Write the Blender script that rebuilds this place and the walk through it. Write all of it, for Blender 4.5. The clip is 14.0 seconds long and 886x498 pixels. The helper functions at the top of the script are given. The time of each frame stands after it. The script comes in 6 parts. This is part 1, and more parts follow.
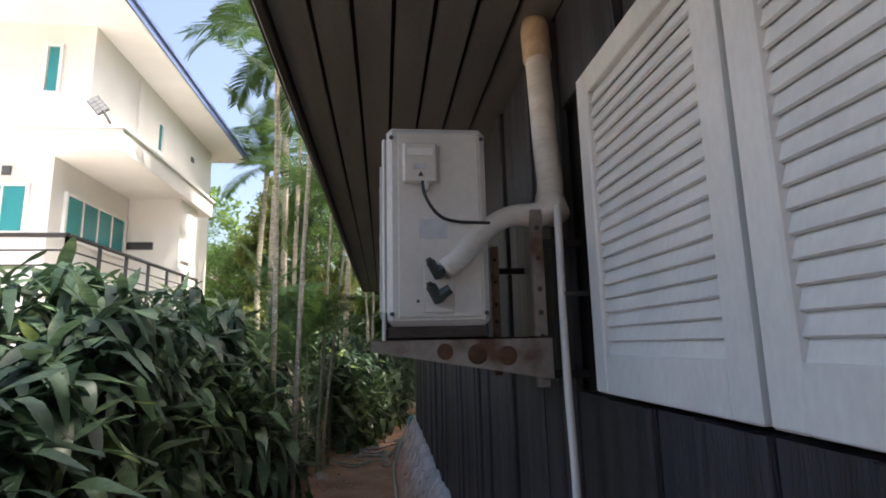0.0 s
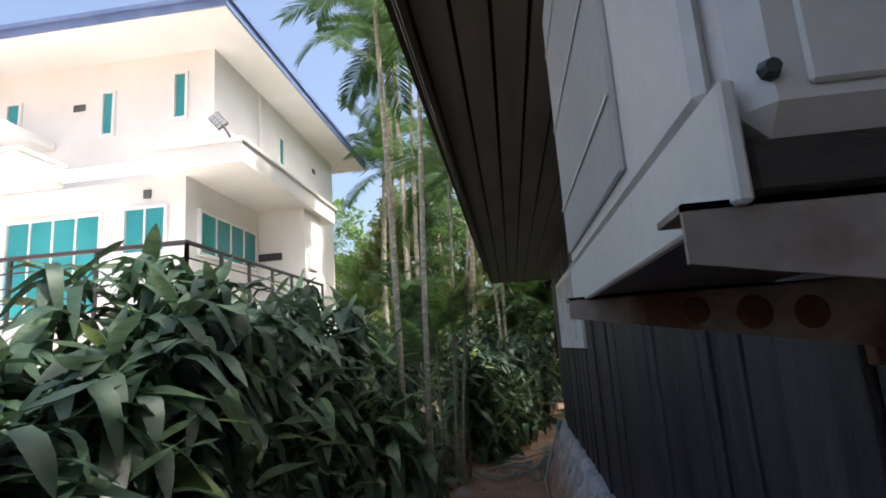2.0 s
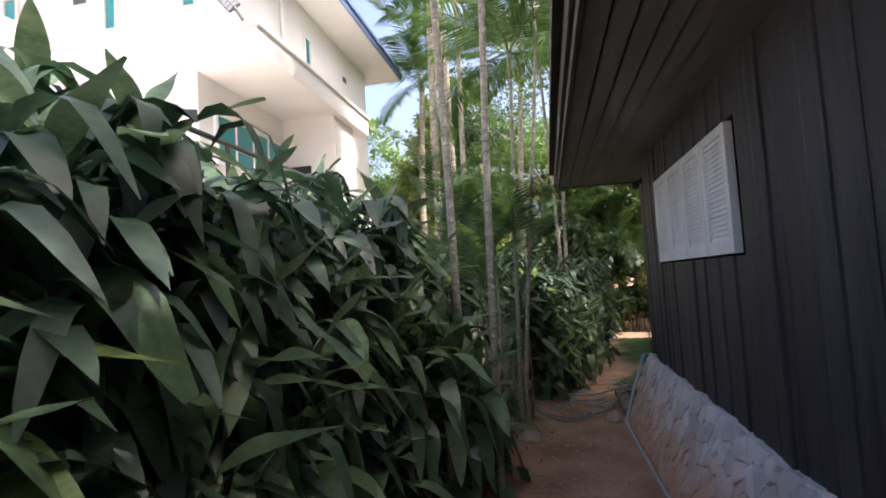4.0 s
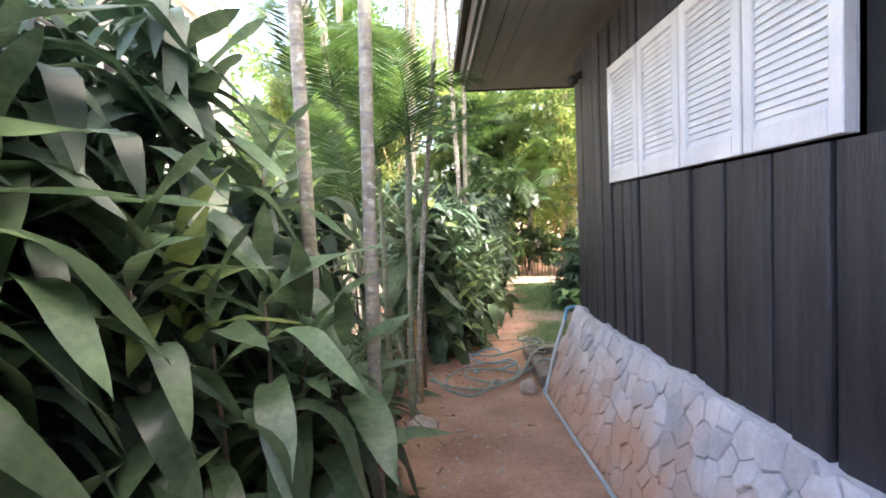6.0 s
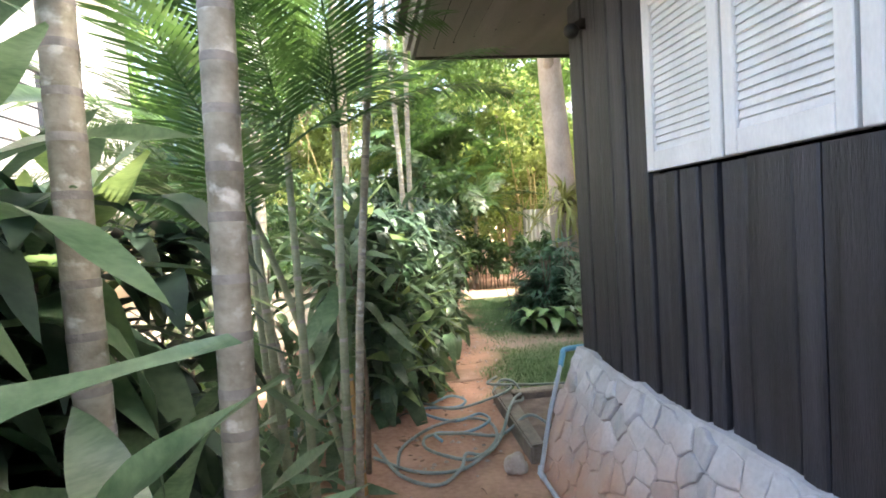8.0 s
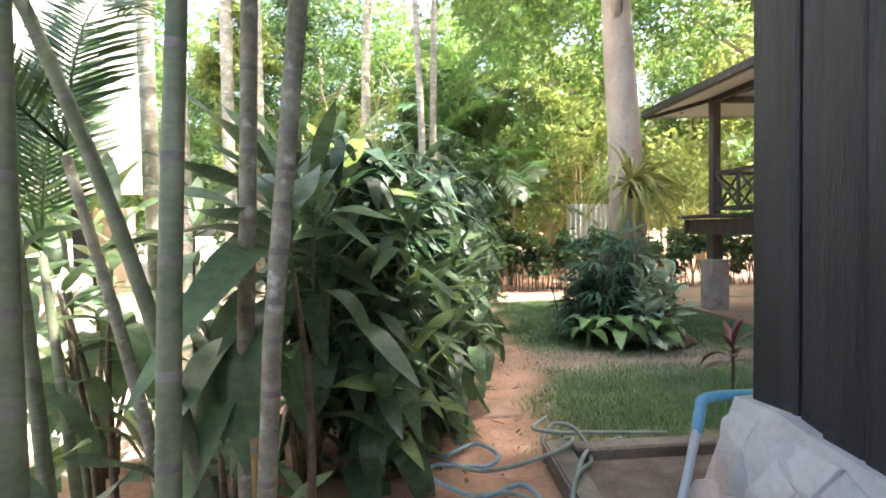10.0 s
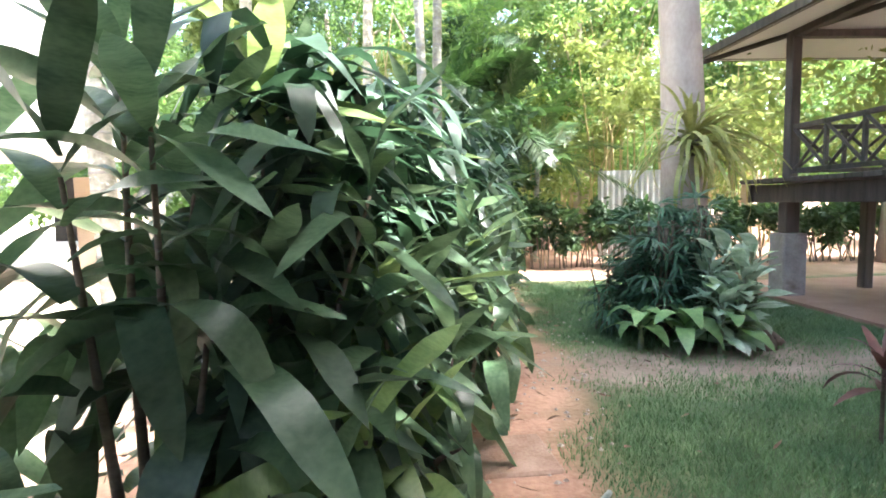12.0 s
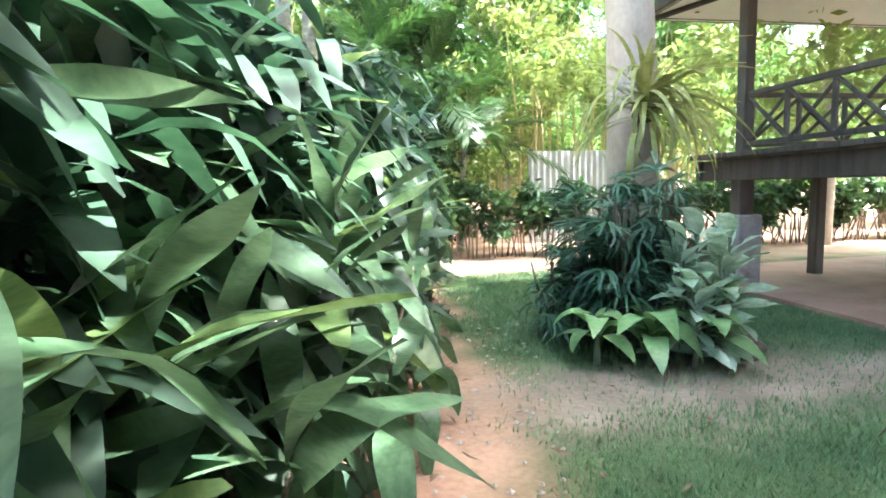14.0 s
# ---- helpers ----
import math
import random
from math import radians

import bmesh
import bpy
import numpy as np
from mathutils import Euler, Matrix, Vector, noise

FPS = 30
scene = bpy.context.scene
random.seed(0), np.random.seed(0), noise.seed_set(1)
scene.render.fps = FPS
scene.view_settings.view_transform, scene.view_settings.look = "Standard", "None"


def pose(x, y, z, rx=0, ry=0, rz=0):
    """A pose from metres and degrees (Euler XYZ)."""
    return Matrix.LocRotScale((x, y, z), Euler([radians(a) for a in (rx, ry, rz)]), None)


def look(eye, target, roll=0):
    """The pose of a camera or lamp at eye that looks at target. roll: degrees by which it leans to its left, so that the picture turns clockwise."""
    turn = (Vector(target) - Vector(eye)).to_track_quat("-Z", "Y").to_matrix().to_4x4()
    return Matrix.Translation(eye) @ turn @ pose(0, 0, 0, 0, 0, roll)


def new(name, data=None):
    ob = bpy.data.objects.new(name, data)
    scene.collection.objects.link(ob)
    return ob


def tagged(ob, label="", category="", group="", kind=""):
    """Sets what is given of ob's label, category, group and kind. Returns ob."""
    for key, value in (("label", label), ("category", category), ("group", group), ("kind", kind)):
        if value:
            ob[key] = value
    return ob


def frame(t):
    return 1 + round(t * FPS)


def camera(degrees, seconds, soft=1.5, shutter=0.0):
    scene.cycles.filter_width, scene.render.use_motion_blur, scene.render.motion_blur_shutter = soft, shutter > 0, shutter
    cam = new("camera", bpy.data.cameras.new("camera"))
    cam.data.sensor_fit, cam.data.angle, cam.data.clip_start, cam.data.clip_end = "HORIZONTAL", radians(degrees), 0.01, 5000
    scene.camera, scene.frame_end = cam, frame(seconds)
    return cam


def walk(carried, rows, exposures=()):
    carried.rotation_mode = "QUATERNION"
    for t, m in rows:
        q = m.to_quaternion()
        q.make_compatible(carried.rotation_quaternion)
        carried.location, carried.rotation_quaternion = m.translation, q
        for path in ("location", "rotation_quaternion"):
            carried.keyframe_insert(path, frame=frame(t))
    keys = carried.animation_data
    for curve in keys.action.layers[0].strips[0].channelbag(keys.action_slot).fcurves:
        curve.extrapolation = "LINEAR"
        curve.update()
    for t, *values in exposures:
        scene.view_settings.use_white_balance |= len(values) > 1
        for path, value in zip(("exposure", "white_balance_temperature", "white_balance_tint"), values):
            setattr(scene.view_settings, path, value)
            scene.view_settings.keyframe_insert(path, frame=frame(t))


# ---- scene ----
cam = camera(79.2, 14.0, soft=1.8)
PATH = [
    (0, (0.309, 1.124, 1.836), (0.534, 3.081, 2.186), -1.3),
    (0.5, (0.282, 1.343, 1.816), (0.41, 3.308, 2.165), -1.8),
    (1, (0.284, 1.585, 1.807), (0.305, 3.552, 2.166), -2.7),
    (1.5, (0.246, 1.830, 1.774), (0.190, 3.794, 2.144), -2.8),
    (1.8, (0.200, 2.010, 1.770), (0.052, 3.967, 2.148), -3.2),
    (2, (0.196, 2.170, 1.787), (-0.027, 4.123, 2.158), -4.0),
    (2.2, (0.180, 2.275, 1.778), (-0.124, 4.218, 2.144), -4.3),
    (3.2, (-0.04, 3.05, 1.70), (-0.43, 5.00, 1.94), -3.6),
    (4.3, (-0.311, 3.883, 1.584), (-0.661, 5.85, 1.675), -3.0),
    (4.5, (-0.335, 4.102, 1.536), (-0.628, 6.079, 1.607), -3.3),
    (5, (-0.399, 4.563, 1.542), (-0.547, 6.557, 1.536), -2.4),
    (5.5, (-0.378, 5.011, 1.529), (-0.441, 7.009, 1.475), -2.3),
    (6, (-0.413, 5.375, 1.511), (-0.379, 7.372, 1.406), -2.4),
    (6.5, (-0.483, 5.743, 1.521), (-0.329, 7.731, 1.373), -3.3),
    (7, (-0.48, 6.092, 1.502), (-0.259, 8.072, 1.333), -4.0),
    (7.5, (-0.486, 6.43, 1.522), (-0.244, 8.411, 1.392), -3.9),
    (8, (-0.455, 6.768, 1.536), (-0.18, 8.747, 1.451), -3.5),
    (8.2, (-0.442, 6.878, 1.526), (-0.149, 8.855, 1.445), -3.3),
    (10.3, (-0.179, 8.613, 1.227), (-0.053, 10.608, 1.162), -1.1),
    (10.5, (-0.156, 8.743, 1.215), (-0.054, 10.74, 1.153), -1.3),
    (11, (-0.163, 9.067, 1.245), (-0.081, 11.064, 1.172), -0.4),
    (11.5, (-0.084, 9.396, 1.221), (-0.005, 11.391, 1.11), -0.6),
    (12, (-0.054, 9.644, 1.202), (0.032, 11.635, 1.035), -1.2),
    (12.5, (-0.054, 9.937, 1.16), (0.085, 11.921, 0.948), -1.2),
    (13, (0.053, 10.194, 1.152), (0.243, 12.172, 0.926), -1.8),
    (13.5, (0.133, 10.441, 1.143), (0.375, 12.415, 0.925), -1.8),
    (14, (0.209, 10.775, 1.111), (0.556, 12.733, 0.894), -1.5),
]
EXPOSURES = [(0.0, 1.5, 6800, 12), (0.5, 1.42, 6750, 12), (1.0, 1.2, 6600, 11), (1.5, 1.1, 6450, 10), (2.2, 1.28, 6450, 11), (4.3, 1.88, 6700, 19), (5.0, 2.65, 6800, 19),
             (5.5, 3.38, 6800, 20), (6.5, 3.6, 6800, 18), (7.5, 3.56, 6780, 14), (8.2, 3.45, 6750, 12), (10.3, 3.4, 6500, 13), (11.5, 3.7, 6100, 13), (12.5, 3.85, 5900, 8), (14.0, 4.05, 5750, 2)]
walk(cam, [(t, look(eye, target, roll)) for t, eye, target, roll in PATH], EXPOSURES)

# ---- world and sun ----
SUN_FROM = Vector((0.62, -0.14, 1.05)).normalized()
world = bpy.data.worlds.new("sky")
scene.world = world
world.use_nodes = True
wn = world.node_tree
sky = wn.nodes.new("ShaderNodeTexSky")
sky.sky_type = "NISHITA"
sky.sun_disc = False
sky.sun_elevation = math.asin(SUN_FROM.z)
sky.sun_rotation = math.atan2(SUN_FROM.x, SUN_FROM.y)
sky.air_density, sky.dust_density, sky.ozone_density = 1.0, 5.5, 1.0
wn.links.new(sky.outputs[0], wn.nodes["Background"].inputs[0])
wn.nodes["Background"].inputs[1].default_value = 0.15
sun_data = bpy.data.lights.new("sun", "SUN")
sun_data.energy, sun_data.angle, sun_data.color = 3.4, radians(0.5), (1.0, 0.95, 0.86)
sun = new("sun", sun_data)
sun.matrix_world = look(SUN_FROM * 30, (0, 0, 0))


# ---- materials ----
def material(name, dark, light, scale=4.0, rough=0.7, bump=0.2, fine=60.0, stretch=(1, 1, 1), metal=0.0, spot=None, spot_scale=1.5,
             spot_at=0.62, vary=0.0, leafy=0.0, coords="world"):
    """Two-scale noise between two colours, fine relief, optional stains of a third colour, per-object change of value, light through leaves."""
    m = bpy.data.materials.new(name)
    m.use_nodes = True
    n, l = m.node_tree.nodes, m.node_tree.links
    p = n["Principled BSDF"]
    if coords == "world":
        where = n.new("ShaderNodeNewGeometry").outputs["Position"]
    else:
        where = n.new("ShaderNodeTexCoord").outputs["Object"]
    mp = n.new("ShaderNodeMapping")
    mp.inputs["Scale"].default_value = stretch
    l.new(where, mp.inputs[0])
    a = n.new("ShaderNodeTexNoise")
    a.inputs["Scale"].default_value, a.inputs["Detail"].default_value = scale, 5
    b = n.new("ShaderNodeTexNoise")
    b.inputs["Scale"].default_value, b.inputs["Detail"].default_value = fine, 3
    l.new(mp.outputs[0], a.inputs["Vector"])
    l.new(mp.outputs[0], b.inputs["Vector"])
    mixed = n.new("ShaderNodeMath")
    mixed.operation = "MULTIPLY_ADD"
    l.new(b.outputs[0], mixed.inputs[0])
    mixed.inputs[1].default_value = 0.45
    l.new(a.outputs[0], mixed.inputs[2])
    ramp = n.new("ShaderNodeValToRGB")
    ramp.color_ramp.elements[0].position, ramp.color_ramp.elements[1].position = 0.5, 0.95
    ramp.color_ramp.elements[0].color, ramp.color_ramp.elements[1].color = (*dark, 1), (*light, 1)
    l.new(mixed.outputs[0], ramp.inputs[0])
    colour = ramp.outputs[0]
    if spot:
        s = n.new("ShaderNodeTexNoise")
        s.inputs["Scale"].default_value, s.inputs["Detail"].default_value = spot_scale, 6
        l.new(mp.outputs[0], s.inputs["Vector"])
        r = n.new("ShaderNodeValToRGB")
        r.color_ramp.elements[0].position, r.color_ramp.elements[1].position = spot_at, spot_at + 0.12
        l.new(s.outputs[0], r.inputs[0])
        x = n.new("ShaderNodeMix")
        x.data_type = "RGBA"
        l.new(r.outputs[0], x.inputs[0])
        l.new(colour, x.inputs[6])
        x.inputs[7].default_value = (*spot, 1)
        colour = x.outputs[2]
    if vary:
        info = n.new("ShaderNodeObjectInfo")
        mr = n.new("ShaderNodeMapRange")
        mr.inputs[3].default_value, mr.inputs[4].default_value = 1 - vary, 1 + vary
        l.new(info.outputs["Random"], mr.inputs[0])
        h = n.new("ShaderNodeHueSaturation")
        l.new(mr.outputs[0], h.inputs["Value"])
        l.new(colour, h.inputs["Color"])
        colour = h.outputs[0]
    l.new(colour, p.inputs["Base Color"])
    p.inputs["Roughness"].default_value, p.inputs["Metallic"].default_value = rough, metal
    if bump:
        bp = n.new("ShaderNodeBump")
        bp.inputs["Strength"].default_value, bp.inputs["Distance"].default_value = bump, 0.02
        l.new(mixed.outputs[0], bp.inputs["Height"])
        l.new(bp.outputs[0], p.inputs["Normal"])
    if leafy:
        t = n.new("ShaderNodeBsdfTranslucent")
        h2 = n.new("ShaderNodeHueSaturation")
        h2.inputs["Value"].default_value, h2.inputs["Saturation"].default_value = 1.6, 1.1
        h2.inputs["Hue"].default_value = 0.475
        l.new(colour, h2.inputs["Color"])
        l.new(h2.outputs[0], t.inputs[0])
        x = n.new("ShaderNodeMixShader")
        x.inputs[0].default_value = leafy
        l.new(p.outputs[0], x.inputs[1])
        l.new(t.outputs[0], x.inputs[2])
        l.new(x.outputs[0], n["Material Output"].inputs[0])
    return m


M_PLANK = material("black_stained_wood", (0.012, 0.012, 0.0165), (0.047, 0.047, 0.057), 3, 0.5, 0.6, 40, (6, 6, 0.5), vary=0.25, spot=(0.080, 0.076, 0.076), spot_scale=2.0, spot_at=0.70)
M_SOFFIT = material("grey_brown_soffit_paint", (0.13, 0.122, 0.112), (0.20, 0.188, 0.176), 2, 0.6, 0.2, 50, (4, 0.6, 1))
M_GAP = material("dark_gap", (0.008, 0.008, 0.008), (0.015, 0.014, 0.013), 5, 0.9, 0.1)
M_FASCIA = material("dark_brown_fascia", (0.018, 0.014, 0.012), (0.045, 0.037, 0.032), 3, 0.5, 0.3, 40, (1, 0.3, 4))
M_ROOF = material("dark_roof_tile", (0.05, 0.04, 0.035), (0.10, 0.08, 0.07), 3, 0.8, 0.4)
M_SHUTTER = material("white_shutter_paint", (0.66, 0.66, 0.66), (0.82, 0.82, 0.81), 6, 0.45, 0.12, 90, (1, 1, 0.4), spot=(0.55, 0.54, 0.52), spot_scale=5, spot_at=0.68)
M_STONE = material("grey_rubble_stone", (0.42, 0.415, 0.425), (0.62, 0.615, 0.625), 6, 0.9, 0.5, 45, vary=0.22)
M_AC = material("off_white_enamel", (0.50, 0.50, 0.48), (0.62, 0.62, 0.60), 3, 0.4, 0.06, 60, spot=(0.36, 0.33, 0.29), spot_scale=4, spot_at=0.68)
M_AC_SHADED = material("enamel_with_recess_shade", (0.26, 0.27, 0.28), (0.36, 0.37, 0.38), 4, 0.5, 0.1)
M_BRACKET = material("rusty_painted_steel", (0.16, 0.135, 0.115), (0.30, 0.26, 0.225), 5, 0.7, 0.3, 60, spot=(0.10, 0.045, 0.025), spot_scale=6, spot_at=0.52)
M_RUST = material("rust", (0.05, 0.025, 0.015), (0.13, 0.06, 0.03), 10, 0.9, 0.4)
M_WRAP = material("white_pipe_wrap", (0.55, 0.53, 0.49), (0.72, 0.70, 0.66), 6, 0.6, 0.3, 30, (1, 1, 3), spot=(0.40, 0.30, 0.22), spot_scale=4, spot_at=0.66)
M_PVC = material("white_pvc", (0.60, 0.60, 0.60), (0.75, 0.75, 0.74), 4, 0.4, 0.05)
M_PVC_BLUE = material("blue_pvc", (0.10, 0.33, 0.48), (0.20, 0.46, 0.60), 6, 0.4, 0.05)
M_PVC_GREY = material("weathered_blue_grey_pvc", (0.34, 0.40, 0.44), (0.52, 0.57, 0.60), 6, 0.5, 0.1)
M_CABLE = material("black_rubber", (0.012, 0.012, 0.012), (0.03, 0.03, 0.03), 8, 0.5, 0.1)
M_BRASS = material("dull_dark_metal", (0.03, 0.04, 0.04), (0.09, 0.10, 0.10), 9, 0.45, 0.2, metal=0.6)
M_LABEL = material("faded_label", (0.34, 0.40, 0.46), (0.50, 0.54, 0.58), 20, 0.5, 0.0)
M_HOSE = material("grey_green_hose", (0.16, 0.20, 0.19), (0.30, 0.35, 0.33), 12, 0.45, 0.1)
M_HOSE_BLUE = material("blue_hose", (0.12, 0.24, 0.34), (0.25, 0.38, 0.46), 12, 0.45, 0.1)
M_CONCRETE = material("old_concrete", (0.24, 0.21, 0.19), (0.42, 0.38, 0.34), 5, 0.9, 0.5, 60, spot=(0.16, 0.13, 0.10), spot_scale=3)
M_KERB = material("mossy_dark_concrete", (0.13, 0.11, 0.09), (0.28, 0.24, 0.195), 6, 0.9, 0.6, 60, spot=(0.08, 0.07, 0.055), spot_scale=4, spot_at=0.62)
M_PAVER = material("dusty_paver", (0.27, 0.16, 0.11), (0.44, 0.30, 0.23), 6, 0.9, 0.4, 60)
M_ROCK = material("pale_rock", (0.34, 0.27, 0.23), (0.55, 0.47, 0.41), 9, 0.9, 0.7, 50)
M_ROCK_BROWN = material("brown_rock", (0.10, 0.07, 0.055), (0.22, 0.16, 0.13), 9, 0.9, 0.7, 50)
M_RED_TILE = material("terracotta_patio", (0.30, 0.155, 0.115), (0.42, 0.25, 0.19), 3, 0.7, 0.2, 40)
M_LEAF = material("glossy_dark_leaf", (0.043, 0.090, 0.043), (0.128, 0.195, 0.108), 5, 0.36, 0.10, 40, (3, 1, 1), vary=0.45, leafy=0.28, coords="object")
# yellow-green of young leaves, also used to paint sunlight on the hedge
M_LEAF_PALE = material("young_and_sun_painted_leaf", (0.11, 0.18, 0.06), (0.22, 0.31, 0.12), 5, 0.42, 0.12, 40, (3, 1, 1), vary=0.25, leafy=0.3, coords="object")
# darker copy of the hedge leaf: the bush's inner shade as colour
M_INNER = material("inner_leaf_shade_painted", (0.020, 0.046, 0.028), (0.055, 0.10, 0.060), 6, 0.5, 0.1, 40, vary=0.3, leafy=0.2)
M_STEM = material("brown_cane", (0.09, 0.065, 0.045), (0.20, 0.155, 0.11), 9, 0.8, 0.5, 50, (1, 1, 3))
M_PALM_TRUNK = material("grey_ringed_palm_bark", (0.185, 0.168, 0.118), (0.40, 0.37, 0.29), 14, 0.85, 0.25, 60, (1, 1, 1.2), spot=(0.55, 0.54, 0.47), spot_scale=22, spot_at=0.58)
M_PALM_RING = material("dark_leaf_scar", (0.17, 0.155, 0.13), (0.32, 0.30, 0.26), 10, 0.9, 0.4)
M_FOAM = material("aged_tan_foam", (0.38, 0.28, 0.18), (0.54, 0.43, 0.30), 12, 0.8, 0.3, 60)
M_LED = material("grey_lamp_panel", (0.22, 0.23, 0.24), (0.36, 0.37, 0.38), 10, 0.3, 0.05)
M_PALM_STEM = material("green_grey_palm_stem", (0.12, 0.15, 0.08), (0.26, 0.28, 0.18), 6, 0.7, 0.3, 50, (1, 1, 2))
M_DRY_SHEATH = material("dry_orange_sheath", (0.26, 0.15, 0.05), (0.44, 0.28, 0.10), 8, 0.7, 0.2)
M_FROND = material("palm_frond_green", (0.028, 0.075, 0.022), (0.075, 0.15, 0.045), 5, 0.4, 0.05, 40, vary=0.3, leafy=0.25)
M_BARK = material("pale_smooth_bark", (0.33, 0.26, 0.21), (0.50, 0.42, 0.35), 3, 0.85, 0.4, 30, (1, 1, 0.6), spot=(0.24, 0.2, 0.16), spot_scale=2.5)
M_CANOPY = material("canopy_leaf", (0.06, 0.13, 0.035), (0.14, 0.24, 0.075), 1.2, 0.5, 0.0, 20, leafy=0.45)
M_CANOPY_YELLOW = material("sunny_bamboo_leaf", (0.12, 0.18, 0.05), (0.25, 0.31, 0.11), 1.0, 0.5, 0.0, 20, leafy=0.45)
# darker copy of the canopy leaf, with shade put into the colour
M_CANOPY_DARK = material("tree_leaf_shade_painted", (0.025, 0.065, 0.025), (0.07, 0.13, 0.045), 1.2, 0.5, 0.0, 20, leafy=0.3)
M_CULM = material("yellow_bamboo_culm", (0.30, 0.24, 0.10), (0.48, 0.40, 0.20), 4, 0.5, 0.1)
M_GRASS = material("lawn_grass", (0.088, 0.170, 0.078), (0.20, 0.295, 0.142), 1.5, 0.6, 0.0, 25, leafy=0.25)
M_RHAPIS = material("dark_fan_leaf", (0.024, 0.07, 0.038), (0.065, 0.14, 0.075), 6, 0.45, 0.05, 40, vary=0.3, leafy=0.2)
M_VARIEG = material("variegated_leaf", (0.20, 0.32, 0.19), (0.60, 0.68, 0.54), 14, 0.4, 0.05, 40, vary=0.2, leafy=0.25, coords="object")
M_BROAD = material("broad_light_green_leaf", (0.13, 0.24, 0.09), (0.27, 0.40, 0.17), 6, 0.4, 0.08, 40, vary=0.2, leafy=0.25, coords="object")
M_STRAP = material("yellow_striped_strap_leaf", (0.20, 0.22, 0.06), (0.42, 0.42, 0.16), 7, 0.45, 0.05, 40, vary=0.2, leafy=0.25)
M_BRONZE = material("bronze_leaf", (0.07, 0.03, 0.025), (0.17, 0.08, 0.06), 6, 0.45, 0.05, 40, vary=0.25, leafy=0.2, coords="object")
M_DEAD = material("dead_leaf", (0.10, 0.06, 0.04), (0.26, 0.17, 0.11), 9, 0.8, 0.1, 40, leafy=0.1)
M_WHITE_WALL = material("white_render", (0.74, 0.73, 0.70), (0.84, 0.83, 0.81), 0.8, 0.8, 0.1, 30)
M_WHITE_TRIM = material("white_trim_paint", (0.76, 0.76, 0.75), (0.85, 0.85, 0.84), 2, 0.5, 0.05)
M_BLUE_FASCIA = material("blue_fascia", (0.10, 0.15, 0.30), (0.16, 0.22, 0.40), 2, 0.5, 0.1)
M_TEAL = material("teal_tinted_glazing", (0.02, 0.22, 0.24), (0.05, 0.33, 0.35), 0.6, 0.12, 0.0)
M_RAIL = material("black_railing_paint", (0.02, 0.022, 0.025), (0.05, 0.05, 0.055), 4, 0.45, 0.1)
M_LAMP = material("grey_lamp_paint", (0.06, 0.06, 0.065), (0.12, 0.12, 0.12), 4, 0.5, 0.1)
M_PAV_WOOD = material("dark_brown_timber", (0.03, 0.025, 0.022), (0.08, 0.065, 0.055), 4, 0.6, 0.3, 40, (4, 4, 0.6))
M_PAV_CEIL = material("cream_ceiling_board", (0.82, 0.83, 0.83), (0.88, 0.89, 0.89), 2, 0.7, 0.1)
M_TAN = material("tan_render", (0.42, 0.33, 0.24), (0.54, 0.44, 0.33), 2, 0.85, 0.2)
M_SHEET = material("pale_corrugated_sheet", (0.55, 0.56, 0.57), (0.70, 0.70, 0.70), 3, 0.5, 0.1)


